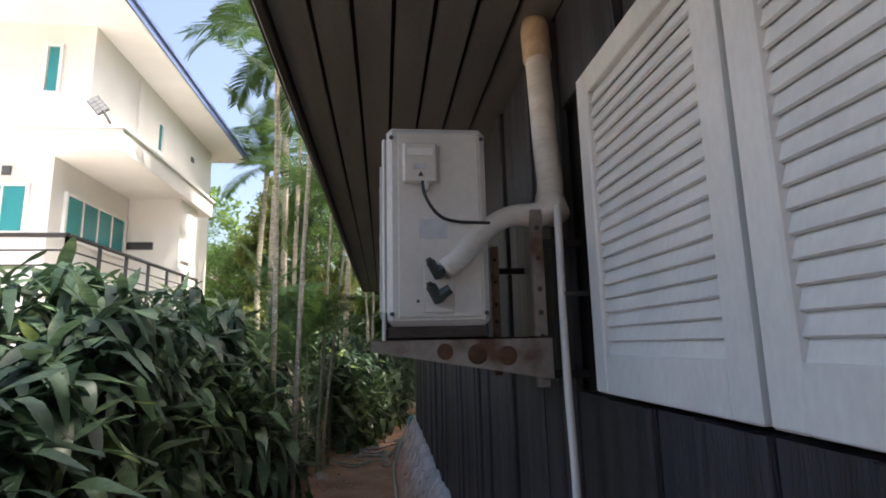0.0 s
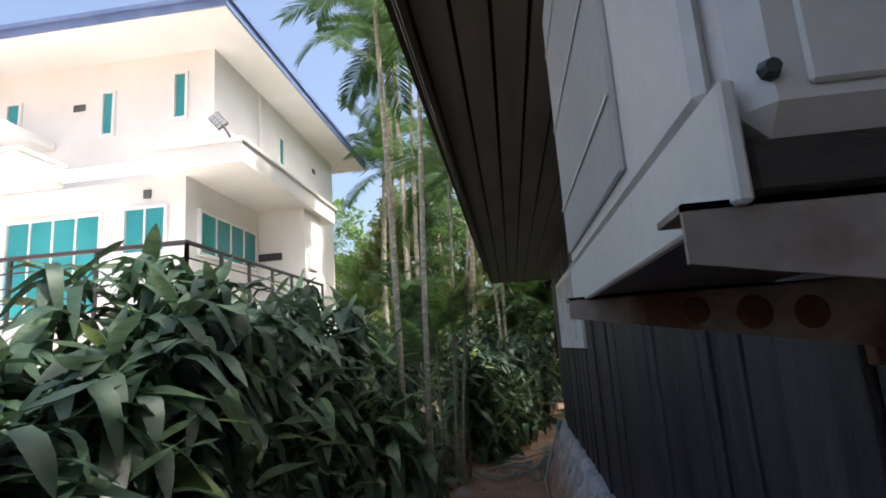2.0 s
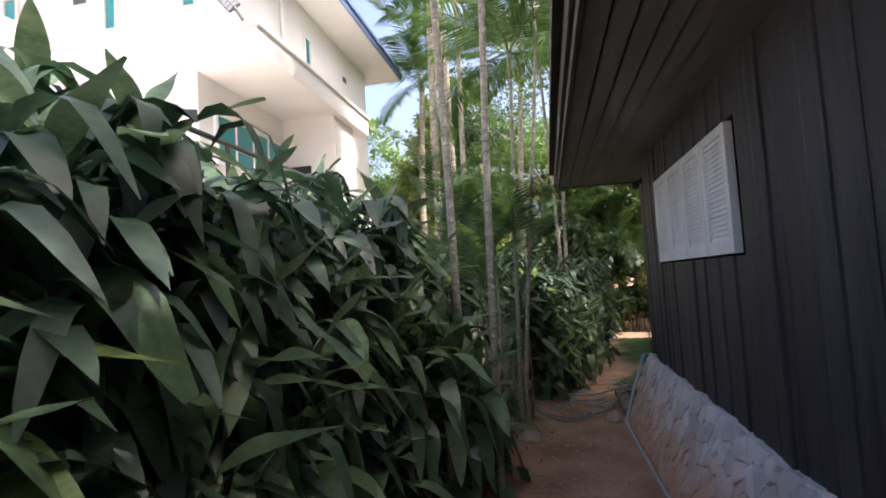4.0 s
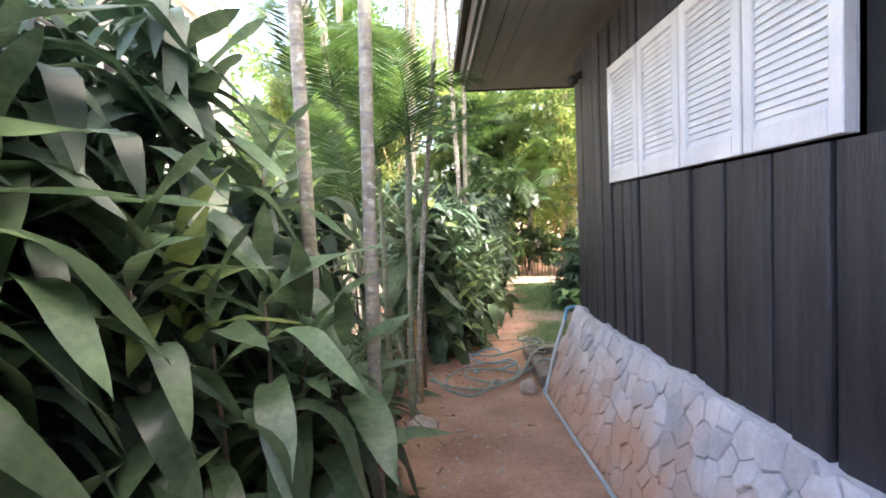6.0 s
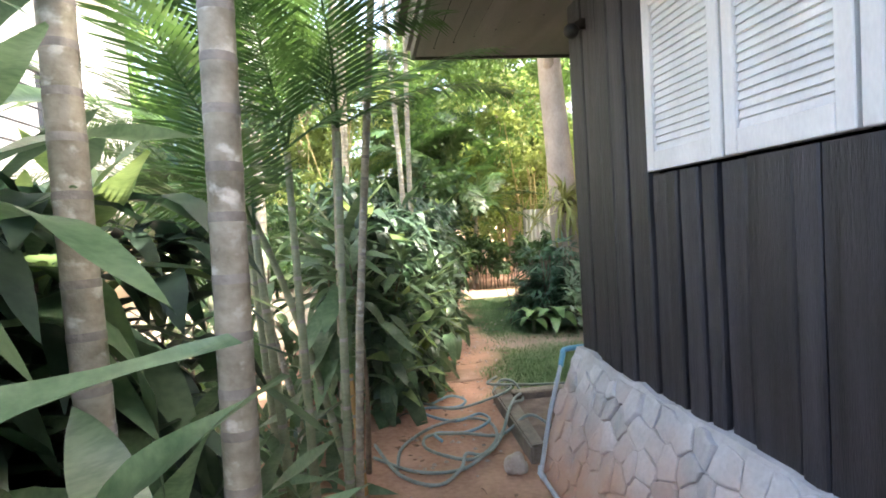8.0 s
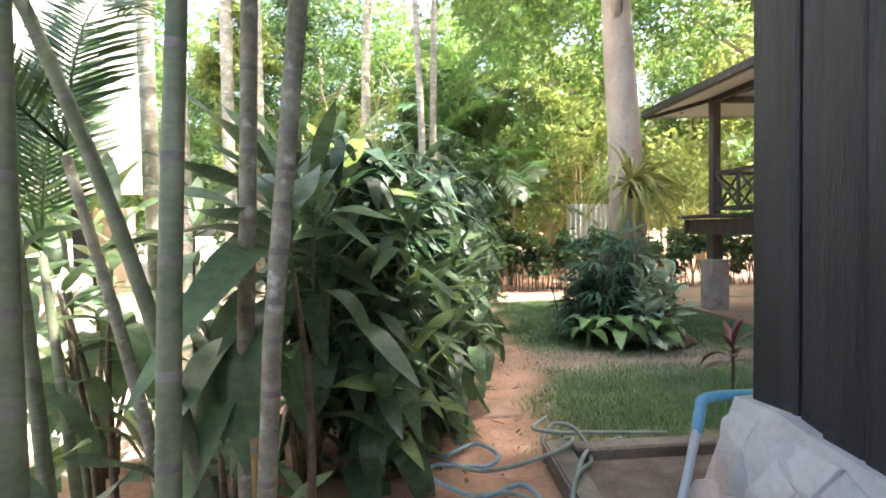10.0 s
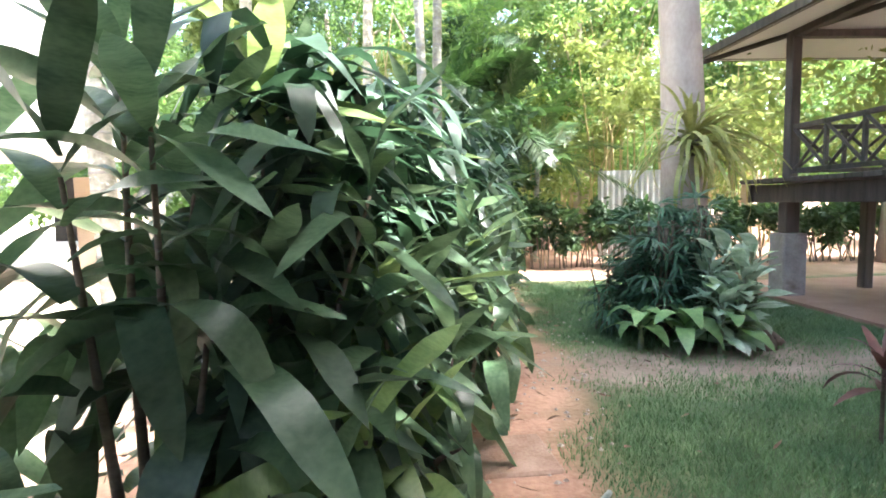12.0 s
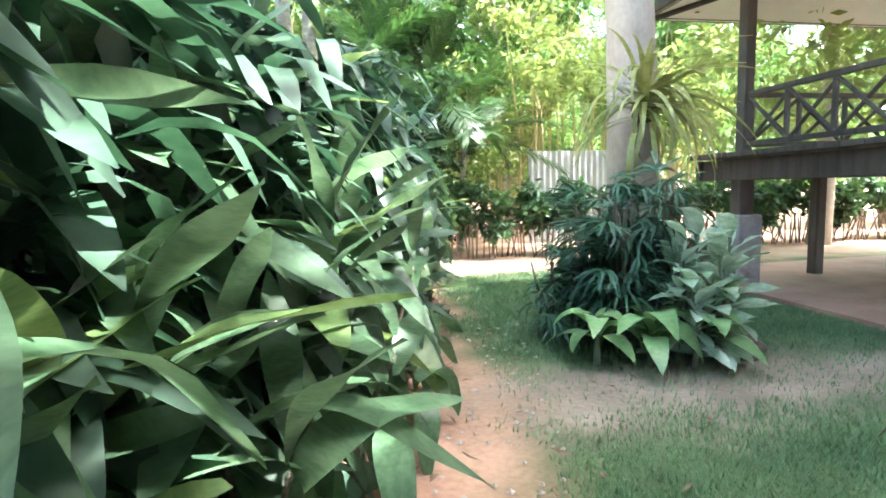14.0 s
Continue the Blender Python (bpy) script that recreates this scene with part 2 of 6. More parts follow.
def ground_material():
    """Red laterite on the walk, lawn soil to one side, pale sand beyond the hedge and on the far track, with ragged borders."""
    m = bpy.data.materials.new("garden_ground")
    m.use_nodes = True
    n, l = m.node_tree.nodes, m.node_tree.links
    p = n["Principled BSDF"]
    p.inputs["Roughness"].default_value = 0.95
    geo = n.new("ShaderNodeNewGeometry")
    sep = n.new("ShaderNodeSeparateXYZ")
    l.new(geo.outputs["Position"], sep.inputs[0])
    warp = n.new("ShaderNodeTexNoise")
    warp.inputs["Scale"].default_value, warp.inputs["Detail"].default_value = 1.6, 6
    l.new(geo.outputs["Position"], warp.inputs["Vector"])

    def maths(op, a, b, c=None):
        k = n.new("ShaderNodeMath")
        k.operation = op
        for i, v in enumerate((a, b, c)):
            if v is None:
                continue
            if isinstance(v, (int, float)):
                k.inputs[i].default_value = v
            else:
                l.new(v, k.inputs[i])
        return k.outputs[0]

    def band(value, start, end):
        k = n.new("ShaderNodeMapRange")
        k.inputs[1].default_value, k.inputs[2].default_value = start, end
        l.new(value, k.inputs[0])
        return k.outputs[0]

    def colours(scale, fine, dark, light):
        a, b = n.new("ShaderNodeTexNoise"), n.new("ShaderNodeTexNoise")
        a.inputs["Scale"].default_value, a.inputs["Detail"].default_value = scale, 8
        b.inputs["Scale"].default_value, b.inputs["Detail"].default_value = fine, 4
        l.new(geo.outputs["Position"], a.inputs["Vector"])
        l.new(geo.outputs["Position"], b.inputs["Vector"])
        s = maths("MULTIPLY_ADD", b.outputs[0], 0.5, a.outputs[0])
        r = n.new("ShaderNodeValToRGB")
        r.color_ramp.elements[0].position, r.color_ramp.elements[1].position = 0.5, 0.98
        r.color_ramp.elements[0].color, r.color_ramp.elements[1].color = (*dark, 1), (*light, 1)
        l.new(s, r.inputs[0])
        return r.outputs[0], s

    def mix(f, a, b):
        k = n.new("ShaderNodeMix")
        k.data_type = "RGBA"
        l.new(f, k.inputs[0])
        l.new(a, k.inputs[6])
        l.new(b, k.inputs[7])
        return k.outputs[2]

    dirt, height = colours(2.2, 28, (0.27, 0.145, 0.098), (0.52, 0.315, 0.22))
    soil, _ = colours(2.5, 30, (0.20, 0.15, 0.11), (0.34, 0.26, 0.20))
    green, _ = colours(3.0, 45, (0.05, 0.085, 0.03), (0.13, 0.16, 0.07))
    sand, _ = colours(1.2, 20, (0.42, 0.33, 0.25), (0.58, 0.48, 0.38))
    lane, _ = colours(1.6, 24, (0.27, 0.17, 0.115), (0.42, 0.29, 0.21))
    wob = maths("MULTIPLY_ADD", warp.outputs[0], 1.1, -0.55)
    # lawn side of a line that runs beside the walk
    side = maths("SUBTRACT", maths("ADD", sep.outputs[0], wob), maths("MULTIPLY_ADD", sep.outputs[1], 0.11, -0.68))
    lawn = maths("MULTIPLY", maths("MULTIPLY", band(side, -0.1, 0.35), band(maths("ADD", sep.outputs[1], wob), 11.0, 11.6)), band(maths("ADD", sep.outputs[1], wob), 18.4, 18.0))
    bare = maths("SUBTRACT", 1.0, band(maths("ABSOLUTE", maths("SUBTRACT", maths("ADD", sep.outputs[1], wob), 13.35), 0.0), 0.25, 0.65))
    grassy = mix(bare, green, soil)
    c = mix(lawn, dirt, grassy)
    # the pale track behind the lawn and the sandy yard beyond the hedge
    track = maths("MULTIPLY", band(maths("ADD", sep.outputs[1], wob), 17.3, 17.7), band(maths("ADD", sep.outputs[1], wob), 18.9, 18.6))
    c = mix(track, c, lane)
    yard = maths("SUBTRACT", maths("MULTIPLY_ADD", sep.outputs[1], 0.10, -2.9), maths("ADD", sep.outputs[0], wob))
    c = mix(band(yard, 0.0, 0.5), c, sand)
    l.new(c, p.inputs["Base Color"])
    bp = n.new("ShaderNodeBump")
    bp.inputs["Strength"].default_value, bp.inputs["Distance"].default_value = 0.6, 0.03
    l.new(height, bp.inputs["Height"])
    l.new(bp.outputs[0], p.inputs["Normal"])
    return m


M_GROUND = ground_material()


# ---- mesh helpers ----
def mesh_of(bm, name, mat, smooth=False):
    me = bpy.data.meshes.new(name)
    bm.to_mesh(me)
    bm.free()
    me.materials.append(mat)
    if smooth:
        for f in me.polygons:
            f.use_smooth = True
    return me


def part(name, bm, mat, parent, label="", smooth=False):
    """One bmesh as one mesh object under a thing or a part, its coordinates in the parent's own space."""
    ob = new(name, mesh_of(bm, name, mat, smooth))
    ob.parent = parent
    return tagged(ob, label)


def shared(name, me, parent, m, label=""):
    ob = new(name, me)
    ob.parent = parent
    ob.matrix_basis = m
    return tagged(ob, label)


def thing(name, label, category, at=(0, 0, 0), rz=0, group="", kind="", rx=0, ry=0):
    ob = new(name)
    ob.matrix_basis = pose(*at, rx, ry, rz)
    return tagged(ob, label, category, group, kind)


def box(bm, x0, x1, y0, y1, z0, z1, bevel=0.0):
    made = bmesh.ops.create_cube(bm, size=1)["verts"]
    for v in made:
        v.co = Vector((x0 + (v.co.x + 0.5) * (x1 - x0), y0 + (v.co.y + 0.5) * (y1 - y0), z0 + (v.co.z + 0.5) * (z1 - z0)))
    if bevel:
        edges = list({e for v in made for e in v.link_edges})
        bmesh.ops.bevel(bm, geom=edges, offset=bevel, segments=1, affect="EDGES")
    return bm


def boxed(x0, x1, y0, y1, z0, z1, bevel=0.0):
    return box(bmesh.new(), x0, x1, y0, y1, z0, z1, bevel)


def tube(bm, points, radii, sides=10, cap=True):
    """A round tube through points, with a radius at each."""
    pts = [Vector(q) for q in points]
    if isinstance(radii, (int, float)):
        radii = [radii] * len(pts)
    rings, side = [], None
    for i, q in enumerate(pts):
        way = (pts[min(i + 1, len(pts) - 1)] - pts[max(i - 1, 0)]).normalized()
        if side is None:
            side = way.orthogonal().normalized()
        side = (side - way * side.dot(way)).normalized()
        up = way.cross(side)
        rings.append([bm.verts.new(q + radii[i] * (math.cos(a) * side + math.sin(a) * up)) for a in (2 * math.pi * k / sides for k in range(sides))])
    for a, b in zip(rings, rings[1:]):
        for k in range(sides):
            bm.faces.new((a[k], a[(k + 1) % sides], b[(k + 1) % sides], b[k]))
    if cap:
        bm.faces.new(rings[0][::-1])
        bm.faces.new(rings[-1])
    return bm


def smooth_path(points, steps=8):
    """Catmull-Rom through points."""
    p = [Vector(q) for q in points]
    p = [2 * p[0] - p[1]] + p + [2 * p[-1] - p[-2]]
    out = []
    for i in range(1, len(p) - 2):
        for k in range(steps):
            t = k / steps
            out.append(0.5 * (2 * p[i] + (p[i + 1] - p[i - 1]) * t + (2 * p[i - 1] - 5 * p[i] + 4 * p[i + 1] - p[i + 2]) * t * t
                              + (3 * p[i] - p[i - 1] - 3 * p[i + 1] + p[i + 2]) * t ** 3))
    return out + [p[-2]]


def raw(name, verts, faces, mat, smooth=False):
    me = bpy.data.meshes.new(name)
    me.from_pydata(verts, [], faces)
    me.materials.append(mat)
    if smooth:
        me.polygons.foreach_set("use_smooth", [True] * len(me.polygons))
    return me


def strap_leaf(rng, length, width, droop, fold=0.25, wave=0.06, n=9, start=0.12, peak=0.45, bend=1.0, bent=0.87):
    """Verts and faces of one long leaf from the origin along +x, arching down, folded along its midrib."""
    verts, faces = [], []
    pitch, x, z = 0.0, 0.0, 0.0
    twist = rng.uniform(-0.5, 0.5)
    ph = rng.uniform(0, 6)
    for i in range(n + 1):
        t = i / n
        shape = max(0.0, math.sin(math.pi * min(1, (t / peak) * 0.5 if t < peak else 0.5 + (t - peak) / (1 - peak) * 0.5)))
        w = width * 0.5 * (start * (1 - t) + shape ** 0.75 * (1 - start)) if i < n else 0.002
        tw = twist * t
        rip = wave * width * math.sin(ph + t * 9)
        c, s = math.cos(tw), math.sin(tw)
        for side in (-1, 0, 1):
            h = w * fold * abs(side) + rip * side
            verts.append((x, side * w * c - h * s, z + h * c + side * w * s))
        step = length / n
        pitch = -droop * min(1.0, t / bent) ** bend
        x += step * math.cos(pitch)
        z += step * math.sin(pitch)
    for i in range(n):
        a = i * 3
        faces += [(a, a + 3, a + 4, a + 1), (a + 1, a + 4, a + 5, a + 2)]
    return verts, faces


def turned(verts, m):
    return [tuple(m @ Vector(v)) for v in verts]


# ---- ground ----
def build_ground():
    xs = sorted(set([-400, -150, -60, -30, -18, 30, 60, 150, 400] + [round(-12 + 0.2 * i, 2) for i in range(121)]))
    ys = sorted(set([-400, -100, -30, -10, 40, 60, 150, 400] + [round(-4 + 0.2 * i, 2) for i in range(141)]))
    verts, faces = [], []
    for y in ys:
        for x in xs:
            z = 0.0
            if -12 <= x <= 12 and -4 <= y <= 24:
                z = 0.02 * (noise.noise((x * 1.3, y * 1.3, 3)) + 0.5 * noise.noise((x * 4, y * 4, 9)))
            # the soil rises gently back along the house, and under the hedge
            z += 0.28 * max(0.0, min(1.0, (7.0 - y) / 8.0))
            z += 0.07 * math.exp(-((x + 1.1 - max(0, y - 9) * 0.16) / 0.55) ** 2)
            verts.append((x, y, z))
    nx = len(xs)
    for j in range(len(ys) - 1):
        for i in range(nx - 1):
            a = j * nx + i
            faces.append((a, a + 1, a + nx + 1, a + nx))
    tagged(new("ground", raw("ground", verts, faces, M_GROUND, True)), "red-brown trodden earth with lawn and pale sand", "ground", kind="structure")


build_ground()

# ---- the dark timber house beside the walk ----
WALL_X, END_Y, SOFFIT_Z, EAVE_X, EAVE_Y = 0.83, 9.92, 2.80, -0.02, 10.78
WINDOWS = [(0.66, 2.36), (6.93, 9.03)]
WIN_Z0, WIN_Z1 = 1.72, 2.49


def build_house():
    back = bmesh.new()
    y = -6.0
    for a, b in WINDOWS:
        box(back, WALL_X + 0.035, WALL_X + 0.15, y, a, 0.6, SOFFIT_Z)
        box(back, WALL_X + 0.035, WALL_X + 0.15, a, b, 0.6, WIN_Z0 - 0.02)
        box(back, WALL_X + 0.035, WALL_X + 0.15, a, b, WIN_Z1 + 0.02, SOFFIT_Z)
        y = b
    box(back, WALL_X + 0.035, WALL_X + 0.15, y, END_Y - 0.03, 0.6, SOFFIT_Z)
    wall = new("wall_west", mesh_of(back, "wall_west", M_GAP))
    tagged(wall, "black-stained rough vertical timber planks", "wall", kind="structure")
    rng = random.Random(5)
    y = -3.0
    while y < END_Y - 0.02:
        w = min(rng.uniform(0.09, 0.23), END_Y - y)
        if END_Y - (y + w) < 0.08:
            w = END_Y - y
        mid = y + w / 2
        spans = [(0.60, SOFFIT_Z)]
        for a, b in WINDOWS:
            if y < b and y + w > a:
                spans = [(0.60, WIN_Z0 - 0.015), (WIN_Z1 + 0.015, SOFFIT_Z)]
        d = rng.uniform(0.0, 0.026)
        for z0, z1 in spans:
            bm = bmesh.new()
            gap = rng.uniform(0.002, 0.009) if rng.random() < 0.7 else rng.uniform(0.010, 0.020)
            n = max(2, int((z1 - z0) / 0.14))
            rows = []
            wl, wr = rng.uniform(0, 9), rng.uniform(0, 9)
            for k in range(n + 1):
                z = z0 + (z1 - z0) * k / n
                l = y + gap * (0.6 + 0.9 * noise.noise((wl, z * 2.2, 0)))
                r = y + w - gap * (0.6 + 0.9 * noise.noise((wr, z * 2.2, 4)))
                x = WALL_X - d + 0.004 * noise.noise((mid, z * 1.7, 2))
                rows.append([bm.verts.new(c) for c in ((x + 0.03, l, z), (x + 0.006, l, z), (x, l + 0.008, z), (x, r - 0.008, z), (x + 0.006, r, z), (x + 0.03, r, z))])
            for a, b in zip(rows, rows[1:]):
                for i in range(5):
                    bm.faces.new((a[i], b[i], b[i + 1], a[i + 1]))
            bm.faces.new(rows[0])
            bm.faces.new(rows[-1][::-1])
            part("plank", bm, M_PLANK, wall)
        y += w
    # the end wall, towards the garden
    end = new("wall_north", mesh_of(boxed(WALL_X + 0.15, 7.8, END_Y - 0.15, END_Y - 0.03, 0.55, SOFFIT_Z), "wall_north", M_GAP))
    tagged(end, "black-stained vertical timber planks at the house end", "wall", kind="structure")
    x = WALL_X + 0.005
    while x < 7.8:
        w = rng.uniform(0.16, 0.28)
        part("plank", boxed(x + 0.004, min(x + w, 7.8), END_Y - 0.03, END_Y - rng.uniform(0.0, 0.012), 0.60, SOFFIT_Z, 0.004), M_PLANK, end)
        x += w
    for nm, dims in (("wall_east", (7.8, 7.95, -6, END_Y, 0, SOFFIT_Z)), ("wall_south", (WALL_X + 0.15, 7.8, -6, -5.85, 0, SOFFIT_Z))):
        tagged(new(nm, mesh_of(boxed(*dims), nm, M_PLANK)), "black-stained timber wall", "wall", kind="structure")
    # soffit boards: along the side, and turned round the corner with a mitre
    bm = bmesh.new()
    over = WALL_X - EAVE_X
    count = 7
    bw = over / count
    for i in range(count):
        a, b = i * bw + 0.007, (i + 1) * bw - 0.007
        for z, flip in ((SOFFIT_Z, False), (SOFFIT_Z + 0.02, True)):
            q = [(EAVE_X + a, -8, z), (EAVE_X + b, -8, z), (EAVE_X + b, EAVE_Y - b, z), (EAVE_X + a, EAVE_Y - a, z)]
            f = [bm.verts.new(c) for c in q]
            bm.faces.new(f if flip else f[::-1])
            q = [(EAVE_X + a, EAVE_Y - a, z), (EAVE_X + b, EAVE_Y - b, z), (8.6, EAVE_Y - b, z), (8.6, EAVE_Y - a, z)]
            f = [bm.verts.new(c) for c in q]
            bm.faces.new(f if flip else f[::-1])
    tagged(new("ceiling", mesh_of(bm, "soffit", M_SOFFIT)), "grey-brown painted soffit boards with dark joints", "soffit", kind="structure")
    bm = boxed(EAVE_X, 8.6, -8, EAVE_Y, SOFFIT_Z + 0.025, SOFFIT_Z + 0.05)
    tagged(new("soffit_backing", mesh_of(bm, "soffit_backing", M_GAP)), "dark void behind the soffit boards", "soffit", kind="structure")
    bm = bmesh.new()
    box(bm, EAVE_X - 0.03, EAVE_X, -8, EAVE_Y + 0.03, SOFFIT_Z - 0.015, SOFFIT_Z + 0.14, 0.004)
    box(bm, EAVE_X - 0.06, EAVE_X - 0.03, -8, EAVE_Y + 0.06, SOFFIT_Z + 0.06, SOFFIT_Z + 0.22, 0.004)
    box(bm, EAVE_X, 8.6, EAVE_Y, EAVE_Y + 0.03, SOFFIT_Z - 0.015, SOFFIT_Z + 0.14, 0.004)
    box(bm, EAVE_X - 0.03, 8.6, EAVE_Y + 0.03, EAVE_Y + 0.06, SOFFIT_Z + 0.06, SOFFIT_Z + 0.22, 0.004)
    tagged(new("fascia", mesh_of(bm, "fascia", M_FASCIA)), "dark brown stepped timber fascia boards", "fascia", kind="structure")
    z0, z1 = SOFFIT_Z + 0.2, SOFFIT_Z + 2.0
    e = 0.12
    v = [(EAVE_X - e, -8, z0), (8.7, -8, z0), (8.7, EAVE_Y + e, z0), (EAVE_X - e, EAVE_Y + e, z0), (4.3, -4, z1), (4.3, 6.6, z1)]
    v += [(a, b, c + 0.12) for a, b, c in v]
    f = [(0, 4, 5, 3), (3, 5, 2), (2, 5, 4, 1), (1, 4, 0)]
    f = [tuple(reversed(q)) for q in f] + [tuple(i + 6 for i in q) for q in f] + [(0, 3, 9, 6), (3, 2, 8, 9), (2, 1, 7, 8), (1, 0, 6, 7)]
    tagged(new("roof", raw("roof", v, f, M_ROOF)), "dark tiled hipped roof", "roof", kind="structure")


build_house()


def build_shutters():
    """Louvred leaves: stiles, rails and tilted slats."""
    def leaf(y0, y1):
        ob = thing("louvred_shutter", "white painted wooden louvred shutter, closed in a dark wall", "shutter", (WALL_X, (y0 + y1) / 2, WIN_Z0), group="closed white shutters")
        h, w = WIN_Z1 - WIN_Z0, (y1 - y0) / 2 - 0.008
        st, top, low = 0.062, 0.06, 0.085
        part("stile", boxed(-0.03, 0.012, -w, -w + st, 0, h, 0.004), M_SHUTTER, ob)
        part("stile", boxed(-0.03, 0.012, w - st, w, 0, h, 0.004), M_SHUTTER, ob)
        part("rail", boxed(-0.029, 0.011, -w + st, w - st, 0, low, 0.003), M_SHUTTER, ob)
        part("rail", boxed(-0.029, 0.011, -w + st, w - st, h - top, h, 0.003), M_SHUTTER, ob)
        part("backing", boxed(0.012, 0.02, -w, w, 0, h), M_SHUTTER, ob)
        n = 20
        step = (h - top - low) / n
        slat = bmesh.new()
        c = [(-0.021, -0.50 * step), (-0.016, -0.60 * step), (0.004, 0.40 * step), (0.004, 0.60 * step), (-0.010, 0.52 * step)]
        a = [slat.verts.new((x, -w + st, z)) for x, z in c]
        b = [slat.verts.new((x, w - st, z)) for x, z in c]
        for i in range(5):
            slat.faces.new((a[i], a[(i + 1) % 5], b[(i + 1) % 5], b[i]))
        me = mesh_of(slat, "slat", M_SHUTTER)
        for k in range(n):
            shared("slat", me, ob, pose(0, 0, low + (k + 0.5) * step))
    for y0, y1 in WINDOWS:
        n = round((y1 - y0) / 0.54)
        for k in range(n):
            leaf(y0 + (y1 - y0) * k / n, y0 + (y1 - y0) * (k + 1) / n)


build_shutters()


def clip_poly(poly, px, py, nx, ny):
    out = []
    for i in range(len(poly)):
        a, b = poly[i], poly[(i + 1) % len(poly)]
        da, db = (a[0] - px) * nx + (a[1] - py) * ny, (b[0] - px) * nx + (b[1] - py) * ny
        if da <= 0:
            out.append(a)
        if da * db < 0:
            t = da / (da - db)
            out.append((a[0] + t * (b[0] - a[0]), a[1] + t * (b[1] - a[1])))
    return out


FOOT_X, TOP_X, BASE_H = 0.52, 0.80, 0.70


def build_plinth():
    """Battered rubble plinth: mortar body with single stones set in it."""
    y0, y1 = -3.0, END_Y + 0.03
    n = 130
    verts, faces = [], []
    for i in range(n + 1):
        y = y0 + (y1 - y0) * i / n
        h = BASE_H - 0.008 + 0.035 * noise.noise((y * 2.1, 0, 1)) + 0.03 * noise.noise((y * 9, 5, 1)) + 0.03 * max(0, (y - 7) / 3)
        verts += [(FOOT_X - 0.053, y, -0.1), (TOP_X - 0.008, y, h), (TOP_X + 0.06, y, h + 0.004), (1.0, y, h), (1.0, y, -0.1)]
    for i in range(n):
        a = i * 5
        faces += [(a + k, a + k + 1, a + k + 6, a + k + 5) for k in range(4)]
    faces += [(0, 4, 3, 2, 1), tuple(n * 5 + k for k in range(5))]
    ob = new("stone_plinth", raw("mortar", verts, faces, M_PLINTH))
    tagged(ob, "battered rubble stone plinth set in pale mortar", "plinth", kind="structure")
    ob2 = new("plinth_end", mesh_of(boxed(0.95, 7.8, END_Y - 0.2, END_Y + 0.02, -0.1, 0.70), "plinth_end", M_PLINTH))
    tagged(ob2, "rubble stone plinth under the house end", "plinth", kind="structure")
    rng = random.Random(11)
    slope = math.hypot(TOP_X - FOOT_X, BASE_H)
    ya, yb, cell = 3.5, END_Y + 0.0, 0.128
    cols, rows = int((yb - ya) / cell), 6
    sites = {}
    for i in range(-1, cols + 1):
        for j in range(-1, rows + 1):
            sites[i, j] = (ya + (i + 0.5 + 0.5 * (j % 2) + rng.uniform(-0.38, 0.38)) * cell, (j + 0.5 + rng.uniform(-0.36, 0.36)) * slope / rows)
    for (i, j), (cy, cs) in sites.items():
        if not (0 <= i < cols and 0 <= j < rows) or rng.random() < 0.05:
            continue
        poly = [(cy - 0.3, 0.0), (cy + 0.3, 0.0), (cy + 0.3, slope * 0.995), (cy - 0.3, slope * 0.995)]
        for di in (-2, -1, 0, 1, 2):
            for dj in (-2, -1, 0, 1, 2):
                q = sites.get((i + di, j + dj))
                if q and (di or dj):
                    nx, ny = q[0] - cy, q[1] - cs
                    d = math.hypot(nx, ny)
                    gap = 0.0035
                    poly = clip_poly(poly, (cy + q[0]) / 2 - nx / d * gap, (cs + q[1]) / 2 - ny / d * gap, nx, ny)
        if len(poly) < 3:
            continue
        my, ms = sum(p[0] for p in poly) / len(poly), sum(p[1] for p in poly) / len(poly)
        out = Vector((-BASE_H, 0, TOP_X - FOOT_X)).normalized()
        up = Vector((TOP_X - FOOT_X, 0, BASE_H)).normalized()
        lift = rng.uniform(0.004, 0.020) if rng.random() < 0.4 else rng.uniform(0.001, 0.007)
        bm = bmesh.new()
        rings = []
        rough = []
        for k, (a, b) in enumerate(poly):
            a2, b2 = poly[(k + 1) % len(poly)]
            rough += [(a, b), ((a + a2) / 2 + rng.uniform(-0.008, 0.008), (b + b2) / 2 + rng.uniform(-0.008, 0.008))]
        tilt = (rng.uniform(-0.12, 0.12), rng.uniform(-0.12, 0.12))
        for shrink, h in ((1.0, -0.02), (0.985, lift * 0.35), (0.90, lift * 0.8), (0.55, lift * 0.95)):
            ring = []
            for a, b in rough:
                ra, rb = my + (a - my) * shrink, ms + (b - ms) * shrink
                hh = h + ((a - my) * tilt[0] + (b - ms) * tilt[1]) * (h > 0) + 0.004 * noise.noise((ra * 14, rb * 14, 1)) * (h > 0)
                co = Vector((FOOT_X - 0.02, ra, -0.0)) + up * rb + out * hh
                ring.append(bm.verts.new(co - Vector((0, my, 0))))
            rings.append(ring)
        for a, b in zip(rings, rings[1:]):
            for k in range(len(a)):
                bm.faces.new((a[k], a[(k + 1) % len(a)], b[(k + 1) % len(a)], b[k]))
        bm.faces.new(rings[-1])
        bmesh.ops.recalc_face_normals(bm, faces=bm.faces)
        st = part("stone", bm, M_PLINTH, ob)
        st.matrix_basis = pose(0, my, 0)


